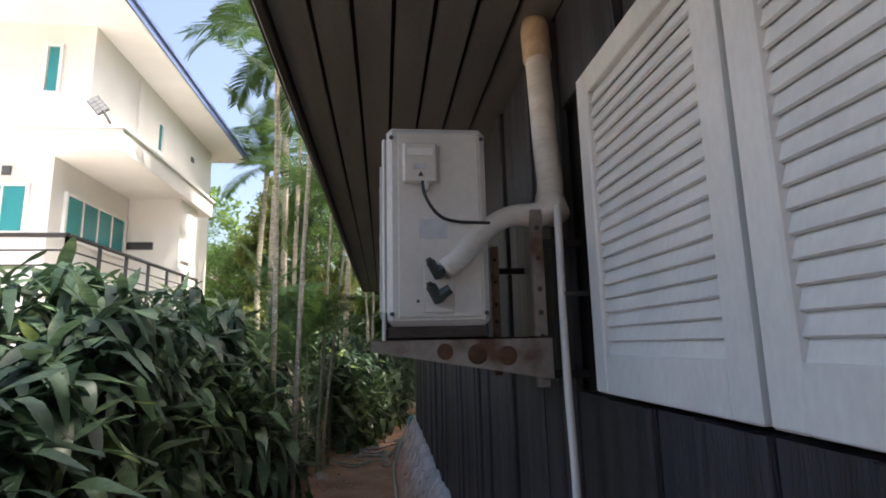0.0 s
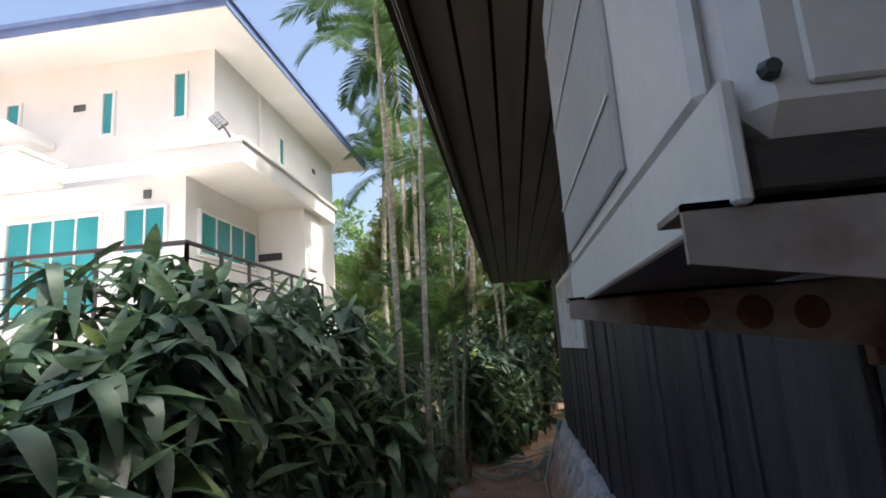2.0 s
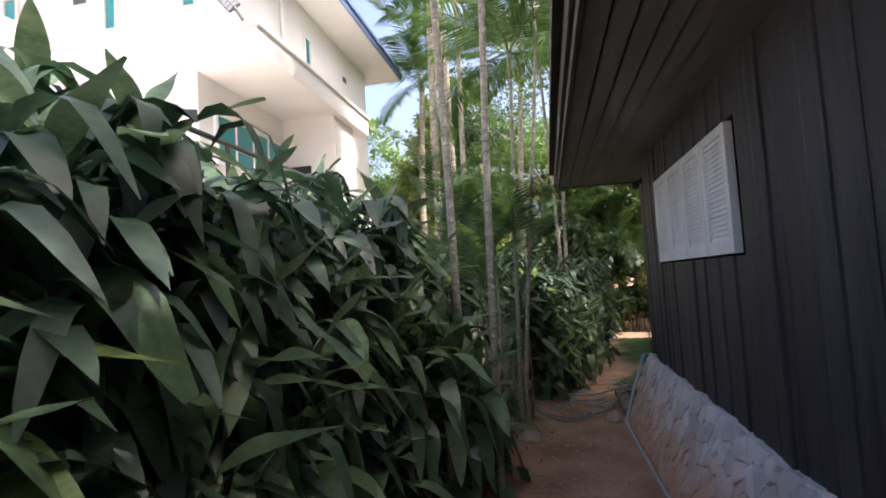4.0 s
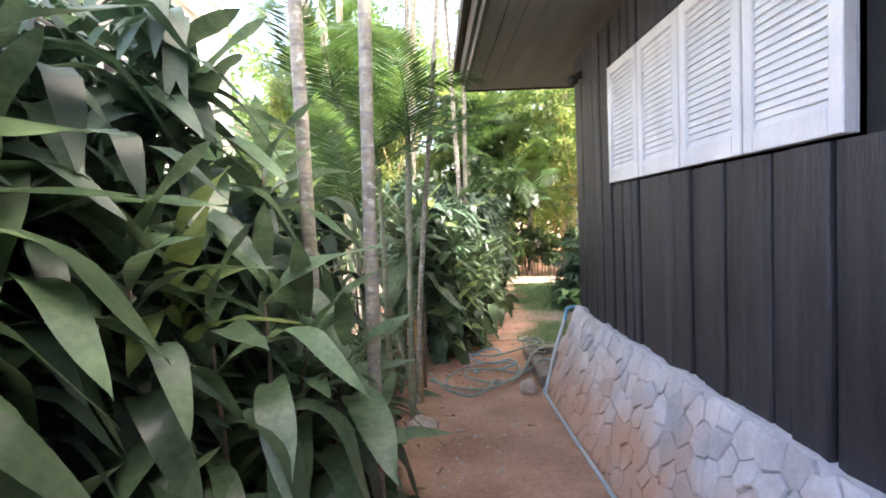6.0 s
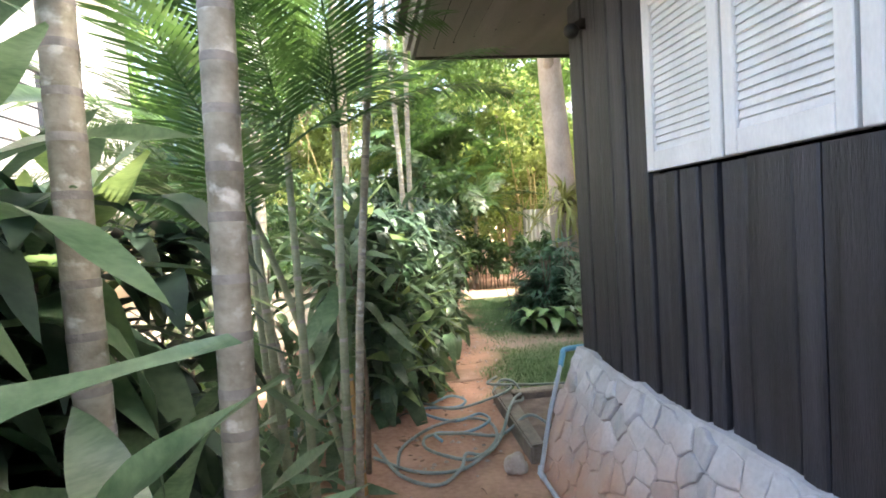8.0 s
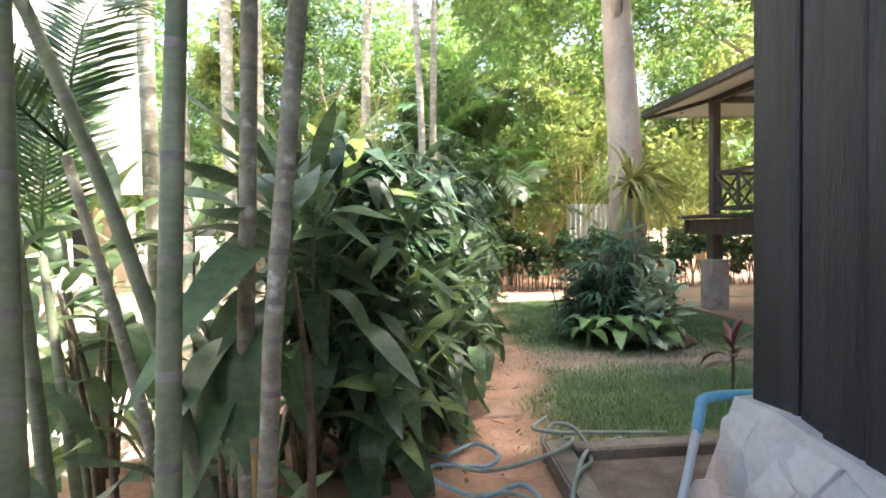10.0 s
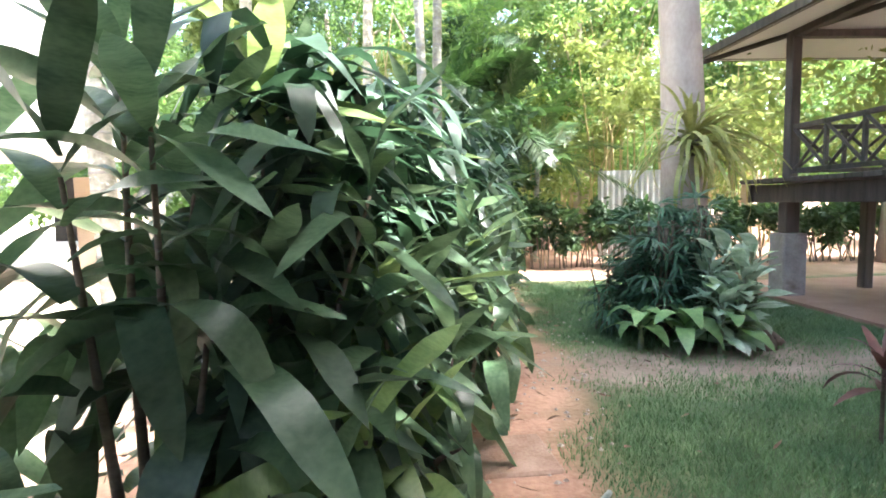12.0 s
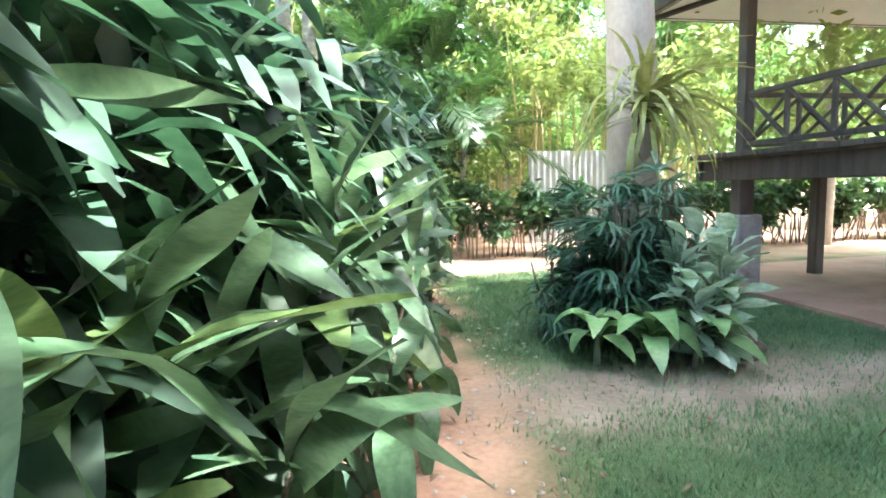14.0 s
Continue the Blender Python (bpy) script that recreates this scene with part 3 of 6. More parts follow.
def dirt_splash(base, name):
    """The stone with red earth splashed up from the ground, in a ragged band."""
    m = base.copy()
    m.name = name
    n, l = m.node_tree.nodes, m.node_tree.links
    p = n["Principled BSDF"]
    src = p.inputs["Base Color"].links[0].from_socket
    geo = n.new("ShaderNodeNewGeometry")
    sep = n.new("ShaderNodeSeparateXYZ")
    l.new(geo.outputs["Position"], sep.inputs[0])
    t = n.new("ShaderNodeTexNoise")
    t.inputs["Scale"].default_value, t.inputs["Detail"].default_value = 3.0, 5
    l.new(geo.outputs["Position"], t.inputs["Vector"])
    k = n.new("ShaderNodeMath")
    k.operation = "MULTIPLY_ADD"
    l.new(t.outputs[0], k.inputs[0])
    k.inputs[1].default_value = -0.9
    l.new(sep.outputs[2], k.inputs[2])
    r = n.new("ShaderNodeMapRange")
    r.inputs[1].default_value, r.inputs[2].default_value = -0.30, 0.16
    r.inputs[3].default_value, r.inputs[4].default_value = 0.92, 0.0
    l.new(k.outputs[0], r.inputs[0])
    x = n.new("ShaderNodeMix")
    x.data_type = "RGBA"
    l.new(r.outputs[0], x.inputs[0])
    l.new(src, x.inputs[6])
    x.inputs[7].default_value = (0.52, 0.315, 0.215, 1)
    l.new(x.outputs[2], p.inputs["Base Color"])
    return m


M_PLINTH = dirt_splash(M_STONE, "rubble_stone_with_earth_splash")


def build_condenser():
    ac = thing("air_conditioner_unit", "weathered off-white outdoor air-conditioner condenser on wall brackets", "air conditioner", (0.32, 2.43, 1.88))
    part("casing", boxed(0, 0.255, 0, 0.68, 0, 0.51, 0.014), M_AC, ac)
    part("front_panel", boxed(-0.012, 0, 0.03, 0.65, 0.03, 0.49, 0.006), M_AC, ac)
    part("front_lip", boxed(-0.012, -0.003, 0.002, 0.678, -0.034, 0.03, 0.002), M_AC, ac, "folded lower edge of the front cover")
    # same enamel in a darker tone, painting the shade behind the wires
    grille = part("grille_recess", boxed(-0.0135, -0.012, 0.20, 0.63, 0.05, 0.47), M_AC_SHADED, ac, "recess behind fine upright wires, its shade put into the enamel colour")
    wire = mesh_of(boxed(-0.0185, -0.0135, -0.0016, 0.0016, 0.05, 0.47), "wire", M_AC)
    for k in range(54):
        shared("wire", wire, grille, pose(0, 0.204 + 0.422 * k / 53, 0))
    for z in (0.12, 0.26, 0.40):
        part("cross_wire", boxed(-0.0205, -0.0185, 0.20, 0.63, z, z + 0.004), M_AC, grille)
    part("side_panel", boxed(0.028, 0.235, -0.004, 0.0, 0.02, 0.495, 0.002), M_AC, ac)
    cover = part("terminal_cover", boxed(0.040, 0.128, -0.020, -0.004, 0.355, 0.462, 0.006), M_AC, ac)
    part("label_plate", boxed(0.052, 0.116, -0.0225, -0.020, 0.425, 0.445), M_PVC, cover, "worn pale label strip")
    part("sticker", boxed(0.066, 0.100, -0.0225, -0.020, 0.390, 0.404), M_LABEL, cover, "small faded blue sticker")
    bm = bmesh.new()
    for q in (((0.078, 0.372), (0.092, 0.372), (0.085, 0.385)),):
        bm.faces.new([bm.verts.new((x, -0.0215, z)) for x, z in q])
        bm.faces.new([bm.verts.new((x, -0.0205, z)) for x, z in q][::-1])
    part("warning_triangle", bm, M_CABLE, cover, "small dark warning triangle")
    bm = bmesh.new()
    tube(bm, [(0.100, -0.014, 0.358), (0.098, -0.018, 0.336)], [0.009, 0.007], 8)
    part("cable_gland", bm, M_AC, cover, "", True)
    part("rating_label", boxed(0.080, 0.150, -0.0055, -0.004, 0.215, 0.265), M_LABEL, ac, "faded bluish rating label")
    part("valve_plate", boxed(0.088, 0.165, -0.009, -0.004, 0.03, 0.165, 0.003), M_AC, ac)
    for z, s in ((0.128, 1.0), (0.070, 1.15)):
        bm = bmesh.new()
        tube(bm, [(0.125, -0.008, z), (0.125, -0.045, z)], [0.016 * s, 0.013 * s], 8)
        tube(bm, [(0.125, -0.034, z - 0.012), (0.102, -0.05, z + 0.022)], [0.013 * s, 0.011 * s], 8)
        tube(bm, [(0.125, -0.040, z), (0.15, -0.045, z + 0.016)], [0.014, 0.012], 8)
        tube(bm, [(0.102, -0.05, z + 0.020), (0.097, -0.053, z + 0.030)], [0.008, 0.007], 6)
        part("service_valve", bm, M_BRASS, ac, "dark weathered refrigerant valve")
    bm = bmesh.new()
    tube(bm, smooth_path([(0.090, -0.016, 0.36), (0.095, -0.024, 0.32), (0.125, -0.02, 0.275), (0.17, -0.012, 0.258), (0.26, -0.002, 0.256)]), 0.0042, 8)
    part("power_cable", bm, M_CABLE, ac, "black power cable")
    for x, z in ((0.012, 0.03), (0.012, 0.48), (0.245, 0.03), (0.245, 0.48), (0.075, 0.06)):
        bm = bmesh.new()
        tube(bm, [(x, 0, z), (x, -0.006, z)], [0.006, 0.004], 8)
        part("screw", bm, M_BRASS, ac)
    # dark brown here also paints the shadow of the inset base
    part("base_tray", boxed(0.0, 0.25, 0.01, 0.67, -0.030, 0.0, 0.004), M_FASCIA, ac, "rusted base tray, darkened for the shadow band under the casing")
    for n, y in enumerate((2.44, 2.98)):
        br = thing("wall_bracket", "rust-stained pale steel wall bracket under an air conditioner", "bracket", (WALL_X, y, 1.85), group="condenser brackets")
        bm = bmesh.new()
        q = [(-0.545, 0), (-0.10, 0), (-0.10, -0.105), (-0.545, -0.030)]
        a = [bm.verts.new((x, 0, z)) for x, z in q]
        b = [bm.verts.new((x, 0.004, z)) for x, z in q]
        bm.faces.new(a)
        bm.faces.new(b[::-1])
        for k in range(4):
            bm.faces.new((a[k], b[k], b[(k + 1) % 4], a[(k + 1) % 4]))
        box(bm, -0.545, -0.10, 0.0, 0.045, -0.004, 0.0)
        part("arm", bm, M_BRACKET, br)
        bm = bmesh.new()
        box(bm, -0.135, -0.105, 0.016, 0.04, -0.125, 0.33, 0.002)
        part("upright", bm, M_BRACKET, br)
        part("wall_spacer", boxed(-0.105, 0.0, 0.018, 0.038, -0.105, -0.085, 0.002), M_GAP, br, "dark spacer against the wall")
        part("wall_spacer", boxed(-0.105, 0.0, 0.018, 0.038, 0.23, 0.25, 0.002), M_GAP, br, "dark spacer against the wall")
        for x, z, r in ((-0.37, -0.032, 0.020), (-0.29, -0.040, 0.025), (-0.215, -0.045, 0.024)):
            bm = bmesh.new()
            tube(bm, [(x, 0.0, z), (x, -0.003, z)], [r, r * 0.8], 14)
            part("rust_hole", bm, M_RUST, br, "round rusted hole")
        for z in (-0.09, -0.05, 0.0, 0.06, 0.12, 0.2, 0.28):
            bm = bmesh.new()
            tube(bm, [(-0.12, 0.016, z), (-0.12, 0.014, z)], [0.007, 0.006], 8)
            part("slot", bm, M_CABLE, br)
    pipe = thing("wrapped_refrigerant_pipe", "white tape-wrapped refrigerant pipe running down a dark wall", "pipe", (0.77, 2.50, 2.2))
    bm = bmesh.new()
    pts = smooth_path([(0.0, 0.06, 0.48), (0.0, 0.03, 0.2), (0, 0.01, 0.05), (-0.03, 0.0, -0.02), (-0.12, -0.01, -0.03), (-0.20, -0.05, -0.08), (-0.27, -0.10, -0.155), (-0.315, -0.115, -0.19)], 8)
    tube(bm, pts, [0.036 if i < 24 else max(0.027, 0.036 - 0.0012 * (i - 24)) for i in range(len(pts))], 12)
    part("insulation", bm, M_WRAP, pipe, smooth=True)
    bm = bmesh.new()
    tube(bm, [(0, 0.055, 0.46), (0, 0.068, 0.57), (0.0, 0.075, 0.60)], [0.043, 0.043, 0.036], 12)
    part("foam_end", bm, M_FOAM, pipe, "tan aged foam at the top", True)
    bm = bmesh.new()
    tube(bm, [(0, -0.02, -0.03), (0, 0.02, 0.02), (0, 0.04, 0.03)], [0.040, 0.041, 0.037], 12)
    part("tape_joint", bm, M_WRAP, pipe, "", True)
    drain = thing("drain_pipe", "thin white plastic drain pipe on a dark timber wall", "pipe", (0.765, 2.435, 0.2))
    bm = bmesh.new()
    tube(bm, smooth_path([(0, 0.01, 1.99), (0.0, 0.015, 1.6), (0, -0.005, 1.2), (-0.01, 0, 0.8), (-0.16, 0.0, 0.45), (-0.30, 0, 0.0)], 6), 0.0105, 8)
    part("tube", bm, M_PVC, drain, "", True)
    for z in (1.75, 1.2):
        part("clip", boxed(-0.004, 0.07, 0.006, 0.02, z, z + 0.012, 0.002), M_BRASS, drain, "small dark pipe clip")


build_condenser()


def build_corner_fittings():
    """What hangs and stands at the house corner: the small fitting, the water pipe and tap, the drain kerb, the hose."""
    lamp = thing("eave_fitting", "small dark round fitting on the wall under the eave", "light", (WALL_X - 0.0, END_Y - 0.25, 2.62))
    bm = bmesh.new()
    tube(bm, [(0.02, 0, 0), (-0.03, 0, 0.0), (-0.07, 0, -0.02)], [0.03, 0.03, 0.02], 10)
    part("base", bm, M_FASCIA, lamp)
    bm = bmesh.new()
    bmesh.ops.create_icosphere(bm, subdivisions=2, radius=0.045, matrix=Matrix.Translation((-0.085, 0, -0.04)))
    part("globe", bm, M_CABLE, lamp, "", True)
    wp = thing("water_pipe", "blue and grey plastic water pipe beside a stone plinth", "pipe", (0.5, 9.86, 0.0))
    bm = bmesh.new()
    tube(bm, smooth_path([(0.225, 0.165, 0.66), (0.16, 0.12, 0.50), (0.085, 0.06, 0.33), (0.0, -0.03, 0.10), (-0.03, -0.06, 0.03)], 4), 0.014, 10)
    part("riser", bm, M_PVC_GREY, wp, "", True)
    bm = bmesh.new()
    tube(bm, smooth_path([(0.205, 0.152, 0.60), (0.228, 0.168, 0.67), (0.262, 0.185, 0.70), (0.46, 0.185, 0.705)], 4), 0.018, 10)
    part("elbow", bm, M_PVC_BLUE, wp, "bright blue plastic elbow", True)
    bm = bmesh.new()
    tube(bm, smooth_path([(-0.03, -0.06, 0.03), (-0.035, -0.45, 0.03), (-0.035, -0.9, 0.035), (-0.03, -2.2, 0.04), (-0.02, -3.4, 0.05)], 6), 0.013, 8)
    part("ground_run", bm, M_PVC_GREY, wp, "", True)
    bm = bmesh.new()
    tube(bm, [(-0.03, -0.12, 0.032), (-0.03, -0.06, 0.032), (-0.018, -0.045, 0.07)], 0.019, 10)
    part("foot_elbow", bm, M_PVC_GREY, wp, "", True)
    kerb = thing("concrete_drain_kerb", "worn concrete kerb round a shallow drain beside the walk", "kerb", (0.42, 10.0, 0))
    bm = bmesh.new()
    q = [(0.06, 0.0), (0.16, 0.02), (0.24, 1.22), (0.10, 1.22)]
    a = [bm.verts.new((x, y, -0.05)) for x, y in q]
    b = [bm.verts.new((x, y, 0.11)) for x, y in q]
    bm.faces.new(b)
    for k in range(4):
        bm.faces.new((a[k], a[(k + 1) % 4], b[(k + 1) % 4], b[k]))
    bmesh.ops.bevel(bm, geom=list(bm.edges), offset=0.012, segments=2, affect="EDGES")
    part("long_side", bm, M_KERB, kerb)
    part("end_side", boxed(0.245, 1.6, 1.10, 1.22, -0.05, 0.10, 0.012), M_KERB, kerb)
    part("channel_floor", boxed(0.19, 1.6, 0.1, 1.10, -0.04, 0.035), M_ROCK_BROWN, kerb, "dark earth in the drain bottom")
    hose = thing("garden_hose", "grey-green garden hose lying in loose loops on red earth", "hose", (0.0, 10.55, 0))

    for nm, pts, m in (("long_run", [(-0.40, 0.86, 0.030), (-0.11, 0.73, 0.042), (0.16, 0.46, 0.054), (0.53, 0.45, 0.030), (0.67, 0.62, 0.042), (0.54, 0.74, 0.054), (0.63, 0.83, 0.030), (0.73, 0.72, 0.042), (0.74, 0.52, 0.054), (0.55, 0.18, 0.030), (0.36, -0.21, 0.042), (0.17, -0.49, 0.054), (-0.01, -0.58, 0.030), (-0.27, -0.54, 0.042), (-0.51, -0.30, 0.054)], M_HOSE),
                       ("kerb_run", [(1.04, 0.84, 0.030), (0.83, 0.72, 0.042), (0.60, 0.29, 0.054), (0.39, -0.11, 0.030), (0.14, -0.46, 0.042), (-0.04, -0.41, 0.054), (-0.16, -0.17, 0.030), (-0.12, -0.01, 0.042), (0.12, -0.06, 0.054), (0.39, -0.11, 0.030), (0.61, -0.07, 0.042), (0.77, -0.13, 0.054)], M_HOSE),
                       ("wide_loop", [(-0.37, -0.48, 0.030), (-0.31, -0.15, 0.042), (-0.06, 0.13, 0.054), (0.22, 0.28, 0.030), (0.36, 0.12, 0.042), (0.34, -0.20, 0.054), (0.20, -0.39, 0.030), (0.09, -0.38, 0.042), (0.01, -0.62, 0.054), (-0.15, -0.73, 0.030), (-0.36, -0.56, 0.042), (-0.50, -0.10, 0.054)], M_HOSE),
                       ("blue_loop", [(-0.02, 0.70, 0.030), (0.17, 0.83, 0.042), (0.27, 0.64, 0.054), (0.18, 0.56, 0.030), (-0.08, 0.58, 0.042), (-0.08, 0.38, 0.054), (0.12, 0.25, 0.030), (0.32, 0.32, 0.042), (0.36, 0.12, 0.054), (0.17, 0.01, 0.030), (-0.06, 0.02, 0.042), (-0.04, -0.16, 0.054)], M_HOSE_BLUE),
                       ("lawn_tail", [(0.62, 0.95, 0.13), (0.50, 0.80, 0.13), (0.62, 0.70, 0.13), (0.80, 0.80, 0.09), (0.98, 0.88, 0.05), (1.32, 0.86, 0.04)], M_HOSE)):
        pts = [(x, y, max(z, 0.135 if 0.05 < x - 0.43 - 0.05 * (y + 0.55) < 0.24 and y > -0.5 else z)) for x, y, z in pts]
        pts = smooth_path(pts, 6)
        bm = bmesh.new()
        tube(bm, pts, 0.0112, 7)
        part(nm, bm, m, hose, "", True)

    def rock(name, label, at, size, seed, mat=M_ROCK):
        bm = bmesh.new()
        bmesh.ops.create_icosphere(bm, subdivisions=3, radius=1)
        for v in bm.verts:
            k = 1 + 0.30 * noise.noise(v.co * 1.3 + Vector((seed, 0, 0))) + 0.10 * noise.noise(v.co * 4 + Vector((seed, 3, 0)))
            v.co = Vector((v.co.x * size[0] * k, v.co.y * size[1] * k, max(v.co.z, -0.5) * size[2] * k))
        ob = new(name, mesh_of(bm, name, mat, True))
        ob.matrix_basis = pose(*at)
        tagged(ob, label, "rock")
    rock("rock", "rounded pale rock lying at the edge of the walk", (-0.56, 9.13, 0.04), (0.12, 0.09, 0.085), 1)
    rock("rock", "small pale rock beside a concrete kerb", (0.36, 9.93, 0.04), (0.07, 0.06, 0.075), 7)
    rock("rock", "brown rock under planted foliage on a lawn", (2.62, 13.74, 0.04), (0.15, 0.12, 0.12), 12, M_ROCK_BROWN)
    rock("rock", "brown rock under planted foliage on a lawn", (2.78, 13.82, 0.03), (0.10, 0.09, 0.08), 15, M_ROCK_BROWN)
    rock("rock", "small stone at the edge of the hedge", (-0.75, 8.55, 0.03), (0.06, 0.05, 0.04), 19)
    bm = boxed(-0.19, 0.19, -0.20, 0.20, -0.03, 0.018, 0.012)
    flag = new("paving_slab", mesh_of(bm, "paving_slab", M_PAVER))
    flag.matrix_basis = pose(0.36, 12.08, 0.002, 0, 1, 6)
    tagged(flag, "dusty square paving slab sunk in the walk", "slab")


build_corner_fittings()


# ---- the white house next door ----
def build_white_house():
    house = thing("white_house", "two-storey white rendered house with blue roof edge", "house", (-9.0, 16.0, 0))
    ox, oy = -9.0, 16.0

    def b(x0, x1, y0, y1, z0, z1, bevel=0.0):
        return boxed(x0 - ox, x1 - ox, y0 - oy, y1 - oy, z0, z1, bevel)
    part("lower_wall", b(-18, -6.0, 11.8, 21.0, 2.2, 5.6), M_WHITE_WALL, house)
    part("upper_wall", b(-18, -6.0, 12.8, 21.0, 5.6, 9.0), M_WHITE_WALL, house)
    part("side_wing", b(-6.0, -4.75, 14.9, 16.1, 2.2, 5.6), M_WHITE_WALL, house)
    slab = part("balcony", b(-6.6, -4.6, 11.4, 16.9, 5.6, 6.02, 0.01), M_WHITE_WALL, house)
    part("coping", b(-6.6, -4.55, 11.35, 16.95, 6.02, 6.10, 0.01), M_WHITE_TRIM, slab)
    part("front_ledge", b(-18, -6.6, 11.45, 11.8, 5.72, 5.86, 0.01), M_WHITE_TRIM, house)
    far = part("front_balcony", b(-18, -8.7, 10.7, 11.8, 5.62, 6.05, 0.02), M_WHITE_WALL, house)
    part("coping", b(-18, -8.65, 10.65, 11.8, 6.05, 6.12, 0.01), M_WHITE_TRIM, far)
    part("front_canopy", b(-18, -9.9, 11.5, 12.8, 6.95, 7.16, 0.02), M_WHITE_WALL, house)
    roof = part("roof", b(-19, -4.98, 11.45, 22.0, 9.0, 9.08), M_WHITE_WALL, house)
    for z0, z1, e in ((9.02, 9.20, 0.03), (9.20, 9.30, 0.08)):
        for q in ((-19, -4.98 + e, 11.45 - e, 11.45), (-4.98, -4.98 + e, 11.45, 22.0 + e), (-19, -4.98, 22.0, 22.0 + e)):
            part("fascia", b(*q, z0, z1), M_BLUE_FASCIA, roof, "blue painted roof edge")
    v = [(-19 - ox, 11.4 - oy, 9.25), (-4.9 - ox, 11.4 - oy, 9.25), (-4.9 - ox, 22.1 - oy, 9.25), (-19 - ox, 22.1 - oy, 9.25), (-14 - ox, 16.7 - oy, 11.2), (-9.5 - ox, 16.7 - oy, 11.2)]
    hip = new("roof_slopes", raw("roof_slopes", v, [(0, 1, 5, 4), (1, 2, 5), (2, 3, 4, 5), (3, 0, 4), (0, 3, 2, 1)], M_ROOF))
    hip.parent = roof

    def window(side, a0, a1, z0, z1, panes):
        """side f: faces the walk's start; side s: faces the walk."""
        f = 0.06
        win = new("window")
        win.parent = house
        plane = {"f": 11.8, "u": 12.8, "s": -6.0}[side]

        def wb(p0, p1, q0, q1, d0, d1):
            if side == "s":
                return b(plane + d0, plane + d1, p0, p1, q0, q1, 0.004)
            return b(p0, p1, plane - d1, plane - d0, q0, q1, 0.004)
        for dims in ((a0, a1, z0 - f, z0), (a0, a1, z1, z1 + f), (a0 - f, a0, z0 - f, z1 + f), (a1, a1 + f, z0 - f, z1 + f)):
            part("frame", wb(*dims, 0.0, 0.07), M_WHITE_TRIM, win)
        w = (a1 - a0) / panes
        for k in range(panes):
            part("pane", wb(a0 + k * w + 0.02, a0 + (k + 1) * w - 0.02, z0, z1, 0.004, 0.03), M_TEAL, win, "teal tinted glass pane")
            if k:
                part("mullion", wb(a0 + k * w - 0.02, a0 + k * w + 0.02, z0, z1, 0.0, 0.05), M_WHITE_TRIM, win)
    window("f", -7.27, -6.42, 4.1, 4.98, 2)
    window("f", -9.9, -7.83, 3.0, 4.93, 4)
    window("f", -13.4, -11.0, 3.0, 4.93, 4)
    window("s", 12.28, 14.72, 4.1, 4.96, 4)
    window("u", -6.93, -6.68, 7.4, 8.45, 1)
    window("u", -8.72, -8.48, 7.2, 8.2, 1)
    window("u", -11.2, -10.9, 7.2, 8.2, 1)
    window("s", 16.2, 16.5, 7.4, 8.2, 1)
    for nm, dims in (("vent", (-6.90, -6.74, 11.76, 11.8, 5.20, 5.38)), ("vent", (-9.5, -9.2, 12.77, 12.8, 7.86, 8.02)), ("vent", (-6.0, -5.97, 18.9, 19.15, 8.0, 8.16))):
        part(nm, b(*dims, 0.006), M_LAMP, house, "small grey wall vent")
    part("wing_window", b(-4.75, -4.71, 15.1, 15.7, 4.05, 4.45, 0.004), M_SHEET, house, "small frosted window")
    part("door", b(-6.0, -5.96, 15.0, 15.02, 2.3, 4.4), M_WHITE_TRIM, house)
    part("sign_plate", b(-5.95, -5.35, 14.85, 14.9, 4.30, 4.48), M_RAIL, house, "small dark plate")
    part("downpipe", b(-5.98, -5.92, 14.95, 15.0, 6.1, 8.9), M_WHITE_TRIM, house)
    # floodlight on the balcony corner
    fl = thing("floodlight", "grey solar floodlight on a short arm at a balcony corner", "light", (-4.80, 11.40, 6.08))
    bm = bmesh.new()
    tube(bm, [(0, 0, -0.04), (-0.06, -0.05, 0.10), (-0.15, -0.10, 0.26)], 0.03, 8)
    part("arm", bm, M_LAMP, fl)
    head = part("head", boxed(-0.12, 0.12, -0.02, 0.02, 0.0, 0.44, 0.01), M_LAMP, fl)
    head.matrix_basis = pose(-0.13, -0.09, 0.22, -20, -38, 12)
    for k in range(4):
        for j in range(2):
            part("led_panel", boxed(-0.10 + 0.105 * j, -0.005 + 0.105 * j, -0.026, -0.02, 0.03 + 0.10 * k, 0.11 + 0.10 * k), M_LED, head, "grey light panel")
    # raised terrace with a metal railing
    tagged(new("terrace_wall", mesh_of(boxed(-18, -3.35, 7.75, 12.35, -0.2, 2.35), "terrace_wall", M_WHITE_WALL)), "white rendered terrace retaining wall", "wall", kind="structure")
    rail = thing("terrace_railing", "black painted metal terrace railing with flat bars", "railing", (-3.4, 7.8, 2.35))

    def run(x0, y0, x1, y1, n):
        for k in range(n + 1):
            t = k / n
            x, y = x0 + (x1 - x0) * t, y0 + (y1 - y0) * t
            part("post", boxed(x - 0.02, x + 0.02, y - 0.02, y + 0.02, 0, 0.85, 0.003), M_RAIL, rail)
        for z, r in ((0.86, 0.03), (0.68, 0.012), (0.50, 0.012), (0.32, 0.012), (0.14, 0.012)):
            bm = bmesh.new()
            tube(bm, [(x0, y0, z), (x1, y1, z)], r, 6)
            part("bar", bm, M_RAIL, rail)
    run(0.0, 0.0, 0.0, 4.5, 6)
    run(-9.0, 0.0, 0.0, 0.0, 8)


build_white_house()


# ---- broad-leaved hedge ----
LEAF_RNG = random.Random(3)


